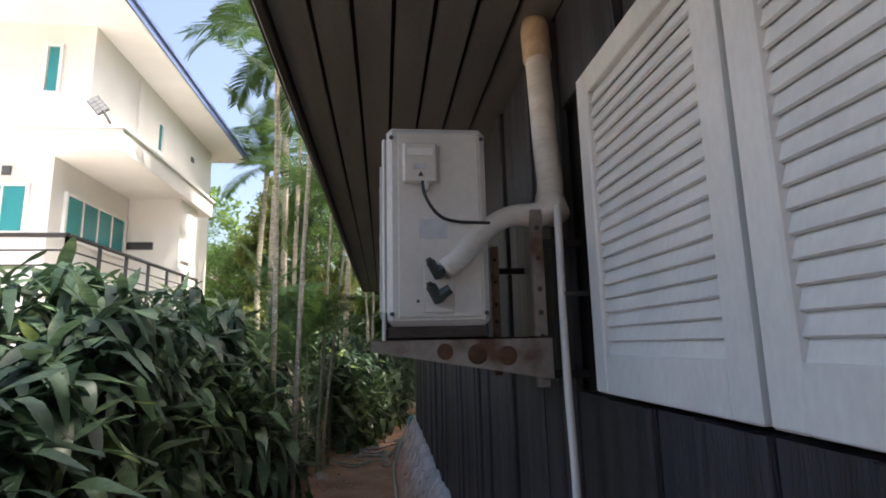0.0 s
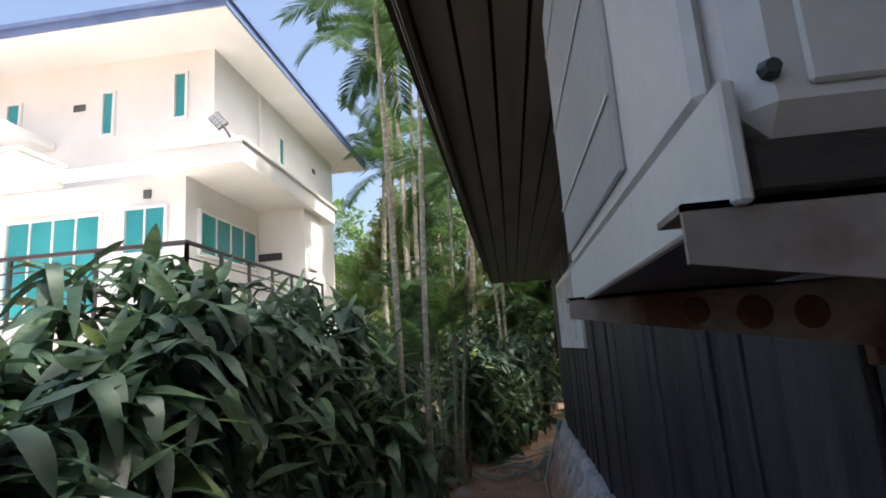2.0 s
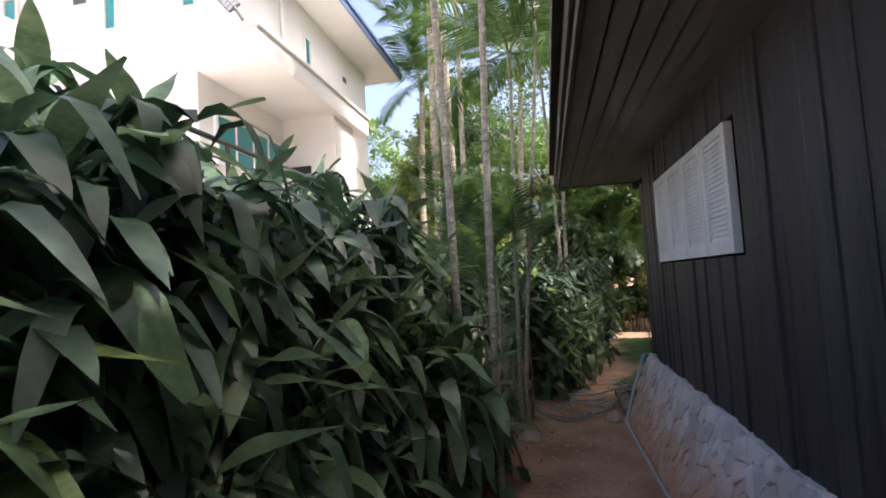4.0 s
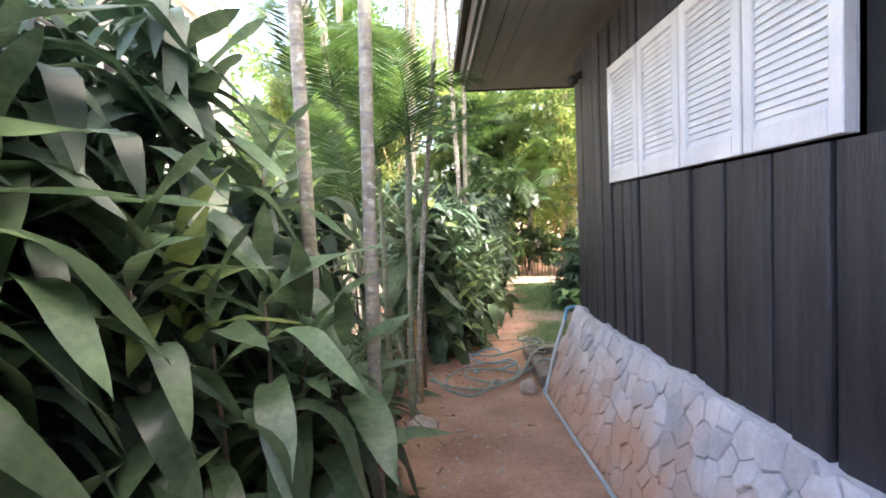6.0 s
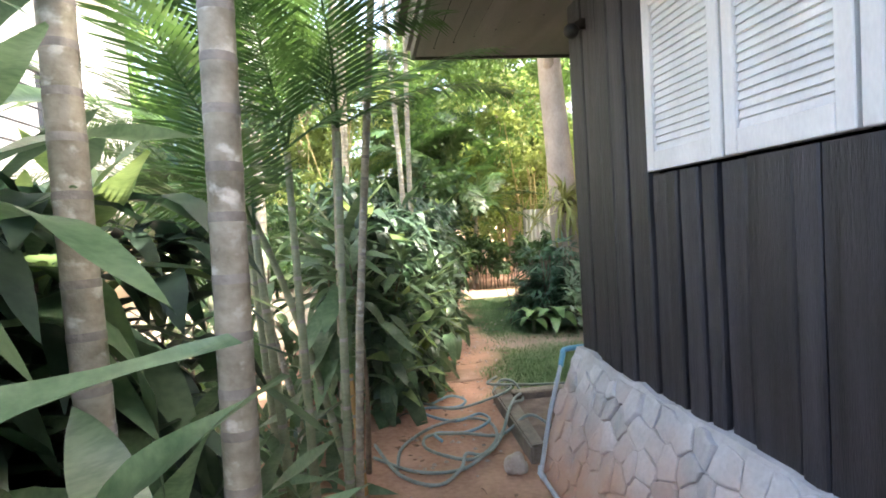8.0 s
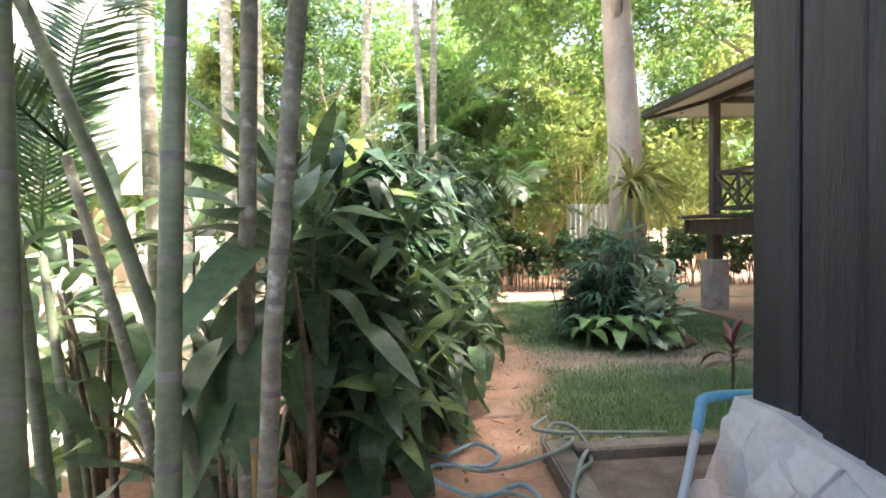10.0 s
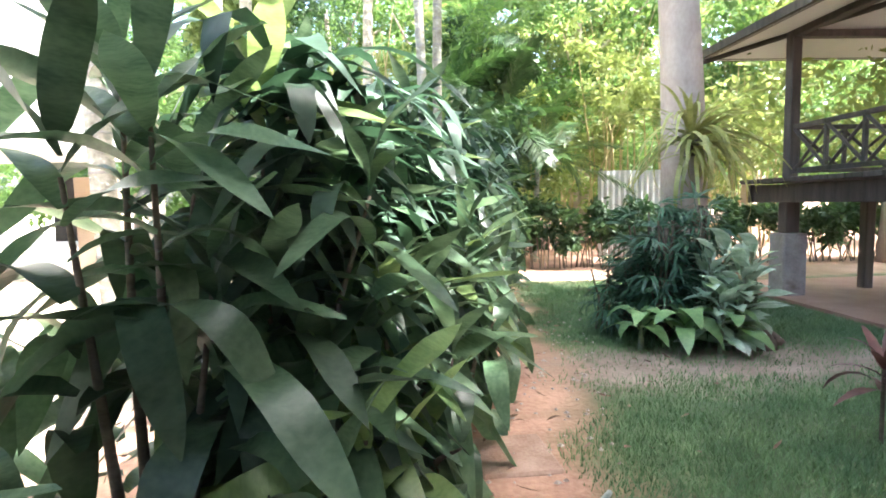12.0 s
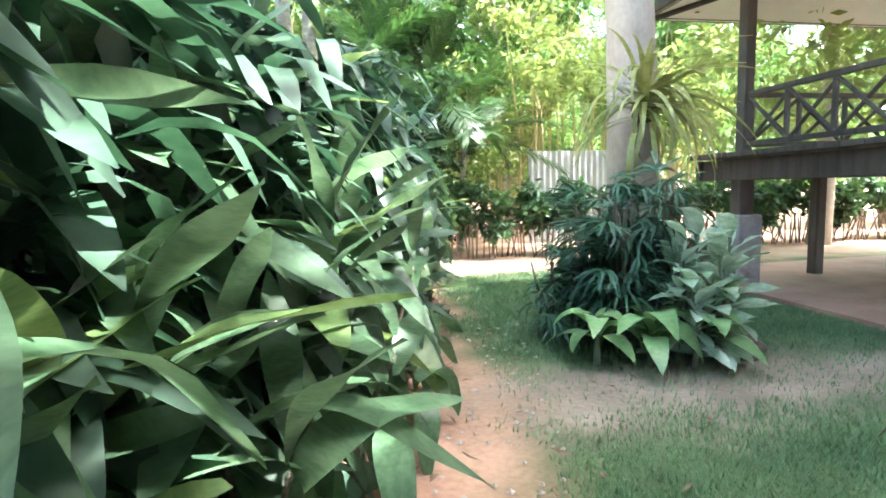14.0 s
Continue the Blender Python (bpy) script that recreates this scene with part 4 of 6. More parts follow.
def leaf_meshes(name, count, length, width, droops, mat, **more):
    out = []
    for k in range(count):
        d = droops[0] + (droops[1] - droops[0]) * k / max(1, count - 1)
        v, f = strap_leaf(LEAF_RNG, length * LEAF_RNG.uniform(0.9, 1.1), width * LEAF_RNG.uniform(0.85, 1.15), d, **more)
        out.append(raw(name, v, f, mat, True))
    return out


LEAVES = leaf_meshes("leaf", 22, 0.48, 0.116, (0.25, 2.6), M_LEAF, fold=0.26, wave=0.10, n=11, start=0.2, peak=0.52, bent=0.55)
PALE_LEAVES = leaf_meshes("leaf", 10, 0.48, 0.116, (0.25, 2.6), M_LEAF_PALE, fold=0.26, wave=0.10, n=11, start=0.2, peak=0.52, bent=0.55)


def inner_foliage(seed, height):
    """Many plain inner leaves in one mesh, for the depth of the bush; its shade is painted in."""
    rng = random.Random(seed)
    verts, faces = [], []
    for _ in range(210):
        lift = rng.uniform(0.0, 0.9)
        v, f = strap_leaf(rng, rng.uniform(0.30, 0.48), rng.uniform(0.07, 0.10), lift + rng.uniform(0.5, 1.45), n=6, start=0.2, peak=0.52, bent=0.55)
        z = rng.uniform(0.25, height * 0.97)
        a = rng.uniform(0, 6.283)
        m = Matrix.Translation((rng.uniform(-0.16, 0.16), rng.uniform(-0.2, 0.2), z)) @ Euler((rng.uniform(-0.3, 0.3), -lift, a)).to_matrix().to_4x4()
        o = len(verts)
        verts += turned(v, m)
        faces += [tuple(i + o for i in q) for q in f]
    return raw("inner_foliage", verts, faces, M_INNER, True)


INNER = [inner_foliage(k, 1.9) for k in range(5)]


def ground_z(x, y):
    return 0.28 * max(0.0, min(1.0, (7.0 - y) / 8.0))


def hedge_line(y):
    """x of the hedge's foot on the side of the walk."""
    pts = [(-6, -1.0), (2.0, -1.0), (3.5, -1.15), (5.0, -1.22), (6.6, -1.22), (7.2, -1.12), (8.0, -1.06), (8.6, -0.92), (9.0, -0.74), (10.0, -0.60), (10.75, -0.43), (11.25, -0.28), (12.0, -0.02), (12.4, 0.10), (13.6, 0.42), (14.3, 0.58), (16.5, 1.05), (19, 1.5)]
    for (a, xa), (b, xb) in zip(pts, pts[1:]):
        if a <= y <= b:
            return xa + (xb - xa) * (y - a) / (b - a)
    return pts[-1][1]


def clear_of_walk(p, spare):
    return p.x < hedge_line(p.y) + spare


def dracaena(at, height, seed, heads, leaves, pale=0.06, full=True, big=1.0, spare=0.30, label="broad strap-leaved green dracaena shrub in a dense hedge"):
    rng = random.Random(seed)
    turn = rng.uniform(0, 360)
    plant = thing("dracaena_shrub", label, "shrub", at, turn, "hedge shrubs along the walk")
    world_of = pose(*at, 0, 0, turn)
    tops = []
    bm = bmesh.new()
    for k in range(heads):
        a = 6.283 * k / heads + rng.uniform(-0.5, 0.5)
        r = rng.uniform(0.10, 0.32) if k else 0.05
        h = height * (1.0 if k == 0 else rng.uniform(0.38, 0.95))
        top = Vector((r * math.cos(a), r * math.sin(a), h - 0.18))
        tube(bm, smooth_path([(0.25 * top.x, 0.25 * top.y, -0.05), (0.5 * top.x + rng.uniform(-0.05, 0.05), 0.5 * top.y, h * 0.45), tuple(top)], 4), [0.020 - 0.0019 * i for i in range(9)], 7)
        tops.append(top)
    part("stem", bm, M_STEM, plant, "", True)
    per = leaves // heads
    for k, top in enumerate(tops):
        # yellow-green heads: new growth, and painted sun where pale is high
        young = rng.random() < pale
        for i in range(per):
            t = i / per
            # every leaf leaves the stem rising; the older it is, the further its tip hangs
            lift = 0.25 + 0.95 * t ** 1.6 + rng.uniform(-0.22, 0.22)
            end = -1.25 + 2.3 * max(0.0, t - 0.32) / 0.68 + rng.uniform(-0.3, 0.3)
            z = top.z + 0.10 - 0.66 * (1 - t) ** 1.1
            a = i * 2.4 + rng.uniform(-0.3, 0.3)
            pool = PALE_LEAVES if (young and t > 0.35) else LEAVES
            me = pool[max(0, min(len(pool) - 1, int((lift - end - 0.25) / 2.35 * len(pool) + rng.uniform(-1, 1))))]
            s = big * rng.uniform(0.75, 1.15) * (0.78 + 0.35 * math.sin(math.pi * min(1, t + 0.15)))
            m = Matrix.Translation((top.x, top.y, z)) @ Euler((rng.uniform(-0.3, 0.3), -lift, a)).to_matrix().to_4x4() @ Matrix.Diagonal((s, s * rng.uniform(0.85, 1.2), s, 1))
            tip = world_of @ (m @ Vector((0.34, 0, -0.05)))
            if clear_of_walk(tip, spare) and (at[1] < 10.7 or tip.y > 10.60):
                shared("leaf", me, plant, m)
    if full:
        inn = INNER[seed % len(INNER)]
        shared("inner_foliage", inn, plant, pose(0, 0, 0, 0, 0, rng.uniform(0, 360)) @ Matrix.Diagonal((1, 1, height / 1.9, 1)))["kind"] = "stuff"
    return plant


def build_hedge():
    rng = random.Random(42)
    y = -3.6
    k = 0
    while y < 17.5:
        # shrubs behind the walk's start are unseen, added to block light
        behind = y < 1.4
        near = 4.2 < y < 12.8
        gap = 8.75 < y < 10.82      # the palm stems stand here, and the yard shows between them
        low = 7.0 < y <= 8.75
        h = rng.uniform(1.40, 1.70) + 0.55 * max(0.0, min(1.0, (y - 4.0) / 0.9)) * (y < 7.0)
        if gap:
            h = rng.uniform(0.6, 0.85)
        elif low:
            h = rng.uniform(2.1, 2.35) if y < 7.6 else rng.uniform(1.5, 1.75)
        elif 10.8 < y < 12.2:
            h = rng.uniform(1.30, 1.50) if y < 10.8 else rng.uniform(1.55, 1.85)
        elif y > 12.5:
            h = rng.uniform(1.75, 2.0)
        x = hedge_line(y) - 0.28 + rng.uniform(-0.08, 0.08)
        if not (gap and (k % 3 or y > 9.2)):
            dracaena((x, y, ground_z(x, y)), h, 100 + k, 2 if behind else 5, 16 if behind else (90 if near else 65), pale=0.04, full=not gap and not 10.1 < y < 11.1)
        if not gap and not 10.1 < y < 12.7:
            x2 = x - rng.uniform(0.45, 0.6)
            dracaena((x2, y + rng.uniform(-0.1, 0.1), ground_z(x2, y)), h + rng.uniform(0.0, 0.25), 300 + k, 2 if behind else 3, 10 if behind else 40, pale=0.05)
        y += rng.uniform(0.36, 0.46) if not behind else 0.55
        k += 1
    for i, (xx, yy, hh) in enumerate(((-1.25, 8.15, 1.65), (-1.5, 8.6, 1.6), (-1.8, 9.3, 1.1), (-1.6, 10.3, 1.35), (-1.9, 7.7, 1.9), (-1.5, 10.8, 1.45), (-1.8, 11.3, 1.5), (-1.2, 11.15, 1.5))):
        dracaena((xx, yy, 0), hh, 500 + i, 3, 36, pale=0.2, full=False)
    for i, (xx, yy, hh) in enumerate(((-1.28, 7.5, 2.2),)):
        dracaena((xx, yy, 0), hh, 560 + i, 2, 44, pale=0.0, full=False, spare=0.3, label="tall dracaena shrub with spreading leaves at the hedge edge")
    for i, (xx, yy, hh) in enumerate(((-1.02, 9.1, 0.80), (-0.95, 9.45, 0.72), (-0.92, 9.95, 0.72), (-0.86, 10.4, 0.85))):
        dracaena((xx, yy, 0), hh, 580 + i, 3, 33, pale=0.0, full=False, spare=0.12, big=0.85, label="low young dracaena shrub between palm stems")
    dracaena((-0.54, 10.06, 0), 1.52, 540, 1, 46, pale=0.0, full=False, big=0.95, spare=0.04, label="tall dark dracaena head between palm stems")
    # low skirts that fall over the edge of the walk
    for i, (yy, dx, hh) in enumerate(((5.1, -0.02, 0.95), (5.7, -0.05, 1.0), (6.3, -0.08, 1.05), (7.0, 0.10, 1.4), (7.25, 0.20, 1.45), (7.5, 0.26, 1.2), (7.85, 0.24, 1.0), (8.2, 0.2, 0.8), (11.0, 0.08, 0.85), (11.2, 0.10, 0.95), (11.35, 0.10, 0.85), (11.6, 0.10, 1.05), (11.9, 0.1, 0.95),
                                         (12.4, 0.1, 1.0), (12.9, 0.1, 1.1), (13.4, 0.1, 1.1), (14.0, 0.1, 1.1), (14.6, 0.1, 1.1), (15.4, 0.1, 1.1), (1.8, 0.0, 1.3), (2.3, 0.0, 1.2), (2.8, 0.0, 1.3), (3.3, 0.0, 1.2), (3.9, 0.0, 1.1), (4.5, 0.0, 1.0))):
        # the high pale share near y 11.4 paints in a sunlit patch
        x = hedge_line(yy) - 0.10 + dx
        dracaena((x, yy, ground_z(x, yy)), hh, 700 + i, 3, 42, pale=0.7 if 11.15 < yy < 11.7 else 0.04, full=False, spare=0.62 if 6.9 < yy < 8.3 else 0.36, big=1.05, label="low dracaena shrub with drooping leaves beside the walk")


build_hedge()


# ---- palms ----
def frond_mesh(seed, length, leaflets, droop, width=0.022, leaf_len=0.30):
    rng = random.Random(seed)
    verts, faces = [], []
    pts = []
    x = z = 0.0
    n = 16
    for i in range(n + 1):
        t = i / n
        pts.append(Vector((x, 0, z)))
        p = -droop * t ** 1.4
        x += length / n * math.cos(p)
        z += length / n * math.sin(p)
    for i in range(n):                     # rachis: a three-sided rod
        for k in range(3):
            a = 2.1 * k
            r0, r1 = 0.010 * (1 - 0.9 * i / n), 0.010 * (1 - 0.9 * (i + 1) / n)
            o = len(verts)
            a2 = 2.1 * (k + 1)
            verts += [tuple(pts[i] + Vector((0, r0 * math.cos(a), r0 * math.sin(a)))), tuple(pts[i] + Vector((0, r0 * math.cos(a2), r0 * math.sin(a2)))),
                      tuple(pts[i + 1] + Vector((0, r1 * math.cos(a2), r1 * math.sin(a2)))), tuple(pts[i + 1] + Vector((0, r1 * math.cos(a), r1 * math.sin(a))))]
            faces.append((o, o + 1, o + 2, o + 3))
    for i in range(leaflets):
        t = 0.12 + 0.88 * i / (leaflets - 1)
        f = t * n
        j = min(n - 1, int(f))
        base = pts[j].lerp(pts[j + 1], f - j)
        way = (pts[j + 1] - pts[j]).normalized()
        ll = leaf_len * (0.55 + 0.75 * math.sin(math.pi * min(1, 0.2 + 0.75 * t))) * rng.uniform(0.9, 1.08)
        for s in (-1, 1):
            out = (way * (0.55 + 0.5 * t) + Vector((0, s, 0.12 - rng.uniform(0.0, 0.35)))).normalized()
            wid = way.cross(out).cross(out).normalized() * width * 0.5
            o = len(verts)
            mid = base + out * ll * 0.5 + Vector((0, 0, -0.02 * ll))
            tip = base + out * ll + Vector((0, 0, -0.18 * ll * rng.uniform(0.4, 1.6)))
            verts += [tuple(base - wid * 0.4), tuple(base + wid * 0.4), tuple(mid + wid), tuple(mid - wid), tuple(tip)]
            faces += [(o, o + 1, o + 2, o + 3), (o + 3, o + 2, o + 4)]
    return raw("frond", verts, faces, M_FROND)


FRONDS = [frond_mesh(k, 1.5, 46, 0.5 + 0.28 * k) for k in range(5)]
BIG_FRONDS = [frond_mesh(20 + k, 2.1, 56, 0.7 + 0.3 * k, 0.032, 0.42) for k in range(4)]


def ringed_trunk(points, r0, r1, step, parent, mat):
    """A trunk whose leaf scars stand slightly proud, as darker bands of the same skin."""
    pts = smooth_path(points, 10)
    total = sum((b - a).length for a, b in zip(pts, pts[1:]))
    line, radii, dark = [], [], []
    run, nxt = 0.0, step
    rng = random.Random(int(total * 1000))
    for a, b in zip(pts, pts[1:]):
        seg = (b - a).length
        while nxt <= run + seg:
            w = (b - a) / seg
            c = a + w * (nxt - run)
            r = r0 + (r1 - r0) * nxt / total
            for o, k in ((-0.012, 1.0), (-0.005, 1.02), (0.006, 1.03), (0.011, 0.99)):
                line.append(c + w * o)
                radii.append(r * k)
                dark.append(o > -0.006 and o < 0.01)
            nxt += step * rng.uniform(0.75, 1.25)
        run += seg
    line, radii = [pts[0]] + line + [pts[-1]], [r0 * 1.1] + radii + [r1]
    dark = [False] + dark + [False]
    bm = bmesh.new()
    tube(bm, line, radii, 12)
    bm.faces.ensure_lookup_table()
    for i in range(len(line) - 1):
        if dark[i] :
            for k in range(12):
                bm.faces[i * 12 + k].material_index = 1
    ob = part("trunk", bm, mat, parent, "", True)
    ob.data.materials.append(M_PALM_RING)
    return pts[-1]


def palm(name, label, at, points, r0, r1, fronds, seed, pool, step=0.11, size=1.0, group="palms behind the hedge", shaft=True, mat=None, low=-0.1, high=1.35, away=False):
    rng = random.Random(seed)
    ob = thing(name, label, "palm", at, group=group)
    top = ringed_trunk(points, r0, r1, step, ob, mat or M_PALM_TRUNK)
    if shaft:
        bm = bmesh.new()
        tube(bm, [top - Vector((0, 0, 0.02)), top + Vector((0, 0, 0.18)), top + Vector((0, 0, 0.5 * size))], [r1 * 1.05, r1 * 1.25, r1 * 0.5], 10)
        part("crownshaft", bm, M_PALM_STEM, ob, "smooth green crownshaft", True)
    for k in range(fronds):
        lift = low + (high - low) * (k / max(1, fronds - 1)) + rng.uniform(-0.12, 0.12)
        me = pool[min(len(pool) - 1, int(rng.uniform(0, len(pool))))]
        s = size * rng.uniform(0.85, 1.15)
        turn = k * 2.4 + rng.uniform(-0.3, 0.3)
        if away:
            turn = math.pi + (((turn + math.pi) % (2 * math.pi)) - math.pi) * 0.55
        m = Matrix.Translation(top + Vector((0, 0, 0.30 * size if shaft else 0.02))) @ Euler((rng.uniform(-0.5, 0.5), -lift, turn)).to_matrix().to_4x4() @ Matrix.Scale(s, 4)
        shared("frond", me, ob, m)
    return ob


def build_palms():
    slim = "slender grey ringed palm trunk with feathery green fronds"
    palm("areca_palm", slim, (-0.69, 7.7, 0), [(-0.02, 0, -0.1), (0.0, 0.0, 1.2), (0.03, 0.02, 2.6), (0.13, 0.06, 5.4)], 0.031, 0.026, 9, 1, FRONDS, 0.085)
    palm("areca_palm", slim, (-0.98, 7.83, 0), [(0.03, 0, -0.1), (0.0, 0, 1.5), (-0.03, 0.05, 3.2), (-0.13, 0.12, 6.6)], 0.034, 0.028, 9, 2, FRONDS, 0.09)
    palm("areca_palm", slim, (-1.45, 11.2, 0), [(0, 0, -0.1), (-0.02, 0, 2.0), (-0.08, 0.1, 6.6)], 0.040, 0.030, 8, 3, FRONDS, 0.1)
    palm("areca_palm", slim, (-0.66, 9.82, 0), [(0.0, 0, -0.1), (0.02, 0, 0.9), (0.04, 0, 1.4), (0.14, 0.0, 4.0)], 0.023, 0.020, 8, 4, FRONDS, 0.11)
    palm("areca_palm", slim, (-0.60, 9.66, 0), [(0.0, 0, -0.1), (0.06, 0, 0.87), (0.10, 0, 1.32), (0.40, 0.05, 4.3)], 0.023, 0.020, 8, 5, FRONDS, 0.11)
    palm("areca_palm", slim, (0.0, 13.15, 0), [(0, 0.0, -0.1), (-0.02, 0, 2.2), (-0.14, 0.0, 5.4)], 0.034, 0.026, 10, 6, FRONDS, 0.09)
    palm("areca_palm", slim, (0.09, 13.25, 0), [(0, 0.0, -0.1), (0.0, 0, 2.2), (0.12, 0.0, 5.6)], 0.034, 0.026, 10, 7, FRONDS, 0.09)
    palm("areca_palm", slim, (-1.58, 12.85, 0), [(0, 0, -0.1), (0.0, 0, 3.0), (0.1, 0.0, 8.6)], 0.05, 0.04, 8, 8, BIG_FRONDS, 0.12)
    palm("tall_palm", "tall pale ringed palm trunk with a drooping feathery crown", (-2.15, 13.3, 0), [(0.05, 0, -0.1), (0.0, 0, 3.5), (0.1, 0.0, 8.6)], 0.085, 0.06, 13, 9, BIG_FRONDS, 0.13, 1.15)
    palm("tall_palm", "tall pale ringed palm trunk with a drooping feathery crown", (-3.1, 19.5, 0), [(0.0, 0, -0.1), (0.1, 0, 5.0), (0.0, 0.0, 12.5)], 0.11, 0.09, 13, 10, BIG_FRONDS, 0.16, 1.5)
    palm("tall_palm", "tall pale ringed palm trunk with a drooping feathery crown", (-0.9, 18.5, 0), [(0.0, 0, -0.1), (0.1, 0, 4.0), (0.3, 0.0, 7.5)], 0.09, 0.07, 13, 12, BIG_FRONDS, 0.16, 1.4)
    palm("tall_palm", "tall pale ringed palm trunk with a drooping feathery crown", (-4.2, 22.0, 0), [(0.0, 0, -0.1), (-0.2, 0, 4.0), (0.0, 0.0, 8.5)], 0.11, 0.09, 13, 13, BIG_FRONDS, 0.16, 1.5)
    for k, (x, y, h) in enumerate(((0.55, 20.0, 3.3), (1.45, 19.9, 2.5), (2.25, 20.4, 1.9), (1.0, 20.6, 4.2))):
        palm("feather_palm", "dark green feather palm drooping in shade behind the lawn", (x, y, 0), [(0.0, 0, -0.1), (0.05, 0, h * 0.5), (0.1, 0.0, h)], 0.06, 0.045, 11, 60 + k, BIG_FRONDS, 0.14, 0.8, "feather palms at the end of the walk", False)
    # a clump of young green stems between the hedge shrubs
    for k, (x, y, tx, h, m) in enumerate(((-0.80, 8.95, -0.10, 1.55, M_PALM_STEM), (-0.62, 9.25, 0.06, 2.0, M_PALM_STEM), (-0.75, 9.15, -0.03, 1.9, M_PALM_STEM), (-0.58, 9.8, -0.9, 2.6, M_PALM_STEM), (-0.56, 9.7, -0.04, 0.75, M_DRY_SHEATH), (-0.85, 10.0, -0.35, 1.5, M_PALM_TRUNK),
                                           (-0.9, 9.3, -0.15, 2.2, M_PALM_STEM), (-1.05, 9.55, -0.22, 1.7, M_PALM_TRUNK), (-1.15, 9.9, -0.2, 2.0, M_PALM_STEM), (-1.35, 10.35, -0.15, 1.2, M_PALM_STEM), (-1.6, 10.8, -0.1, 1.35, M_PALM_STEM))):
        palm("young_palm", "young green palm stem with feathery fronds growing in a clump", (x, y, 0), [(0, 0, -0.08), (tx * 0.4, 0.0, h * 0.5), (tx, 0.05, h)], 0.024, 0.015,
             5 if m is not M_DRY_SHEATH else 0, 40 + k, FRONDS, 0.16, 0.72, "young palm stems", False, m, 0.55, 1.4, h < 1.8)


build_palms()


# ---- trees and far woods ----
def leaf_cloud(name, blobs, count, size, mat, seed, parent=None, label="", kind="stuff", category=""):
    """Many small folded leaves scattered in uneven clumps."""
    rng = np.random.default_rng(seed)
    verts, faces = [], []
    blobs = list(blobs)
    vol = np.array([b[3] * b[4] * b[5] for b in blobs]) ** 0.8
    share = (vol / vol.sum() * count).astype(int)
    allv = []
    for (cx, cy, cz, rx, ry, rz), n in zip(blobs, share):
        sub = max(3, n // 60)
        centres = rng.normal(size=(sub, 3))
        centres /= np.linalg.norm(centres, axis=1)[:, None]
        centres *= (rng.uniform(0.25, 1.0, size=(sub, 1)) ** 0.5)
        pick = rng.integers(0, sub, n)
        pos = centres[pick] + rng.normal(scale=0.16, size=(n, 3))
        pos = pos * [rx, ry, rz] + [cx, cy, cz]
        d = rng.normal(size=(n, 3))
        d[:, 2] = d[:, 2] * 0.6 - 0.5
        d /= np.linalg.norm(d, axis=1)[:, None]
        w = np.cross(d, rng.normal(size=(n, 3)))
        w /= np.linalg.norm(w, axis=1)[:, None]
        s = size * rng.uniform(0.6, 1.4, size=(n, 1))
        quad = np.stack([pos, pos + d * s * 0.5 + w * s * 0.2, pos + d * s, pos + d * s * 0.5 - w * s * 0.2], axis=1)
        allv.append(quad.reshape(-1, 3))
    v = np.concatenate(allv)
    me = bpy.data.meshes.new(name)
    n = len(v) // 4
    me.vertices.add(len(v))
    me.vertices.foreach_set("co", v.ravel())
    me.loops.add(len(v))
    me.loops.foreach_set("vertex_index", np.arange(len(v)))
    me.polygons.add(n)
    me.polygons.foreach_set("loop_start", np.arange(0, len(v), 4))
    me.update()
    me.validate()
    me.materials.append(mat)
    ob = new(name, me)
    if parent:
        ob.parent = parent
    return tagged(ob, label, category, kind=kind)


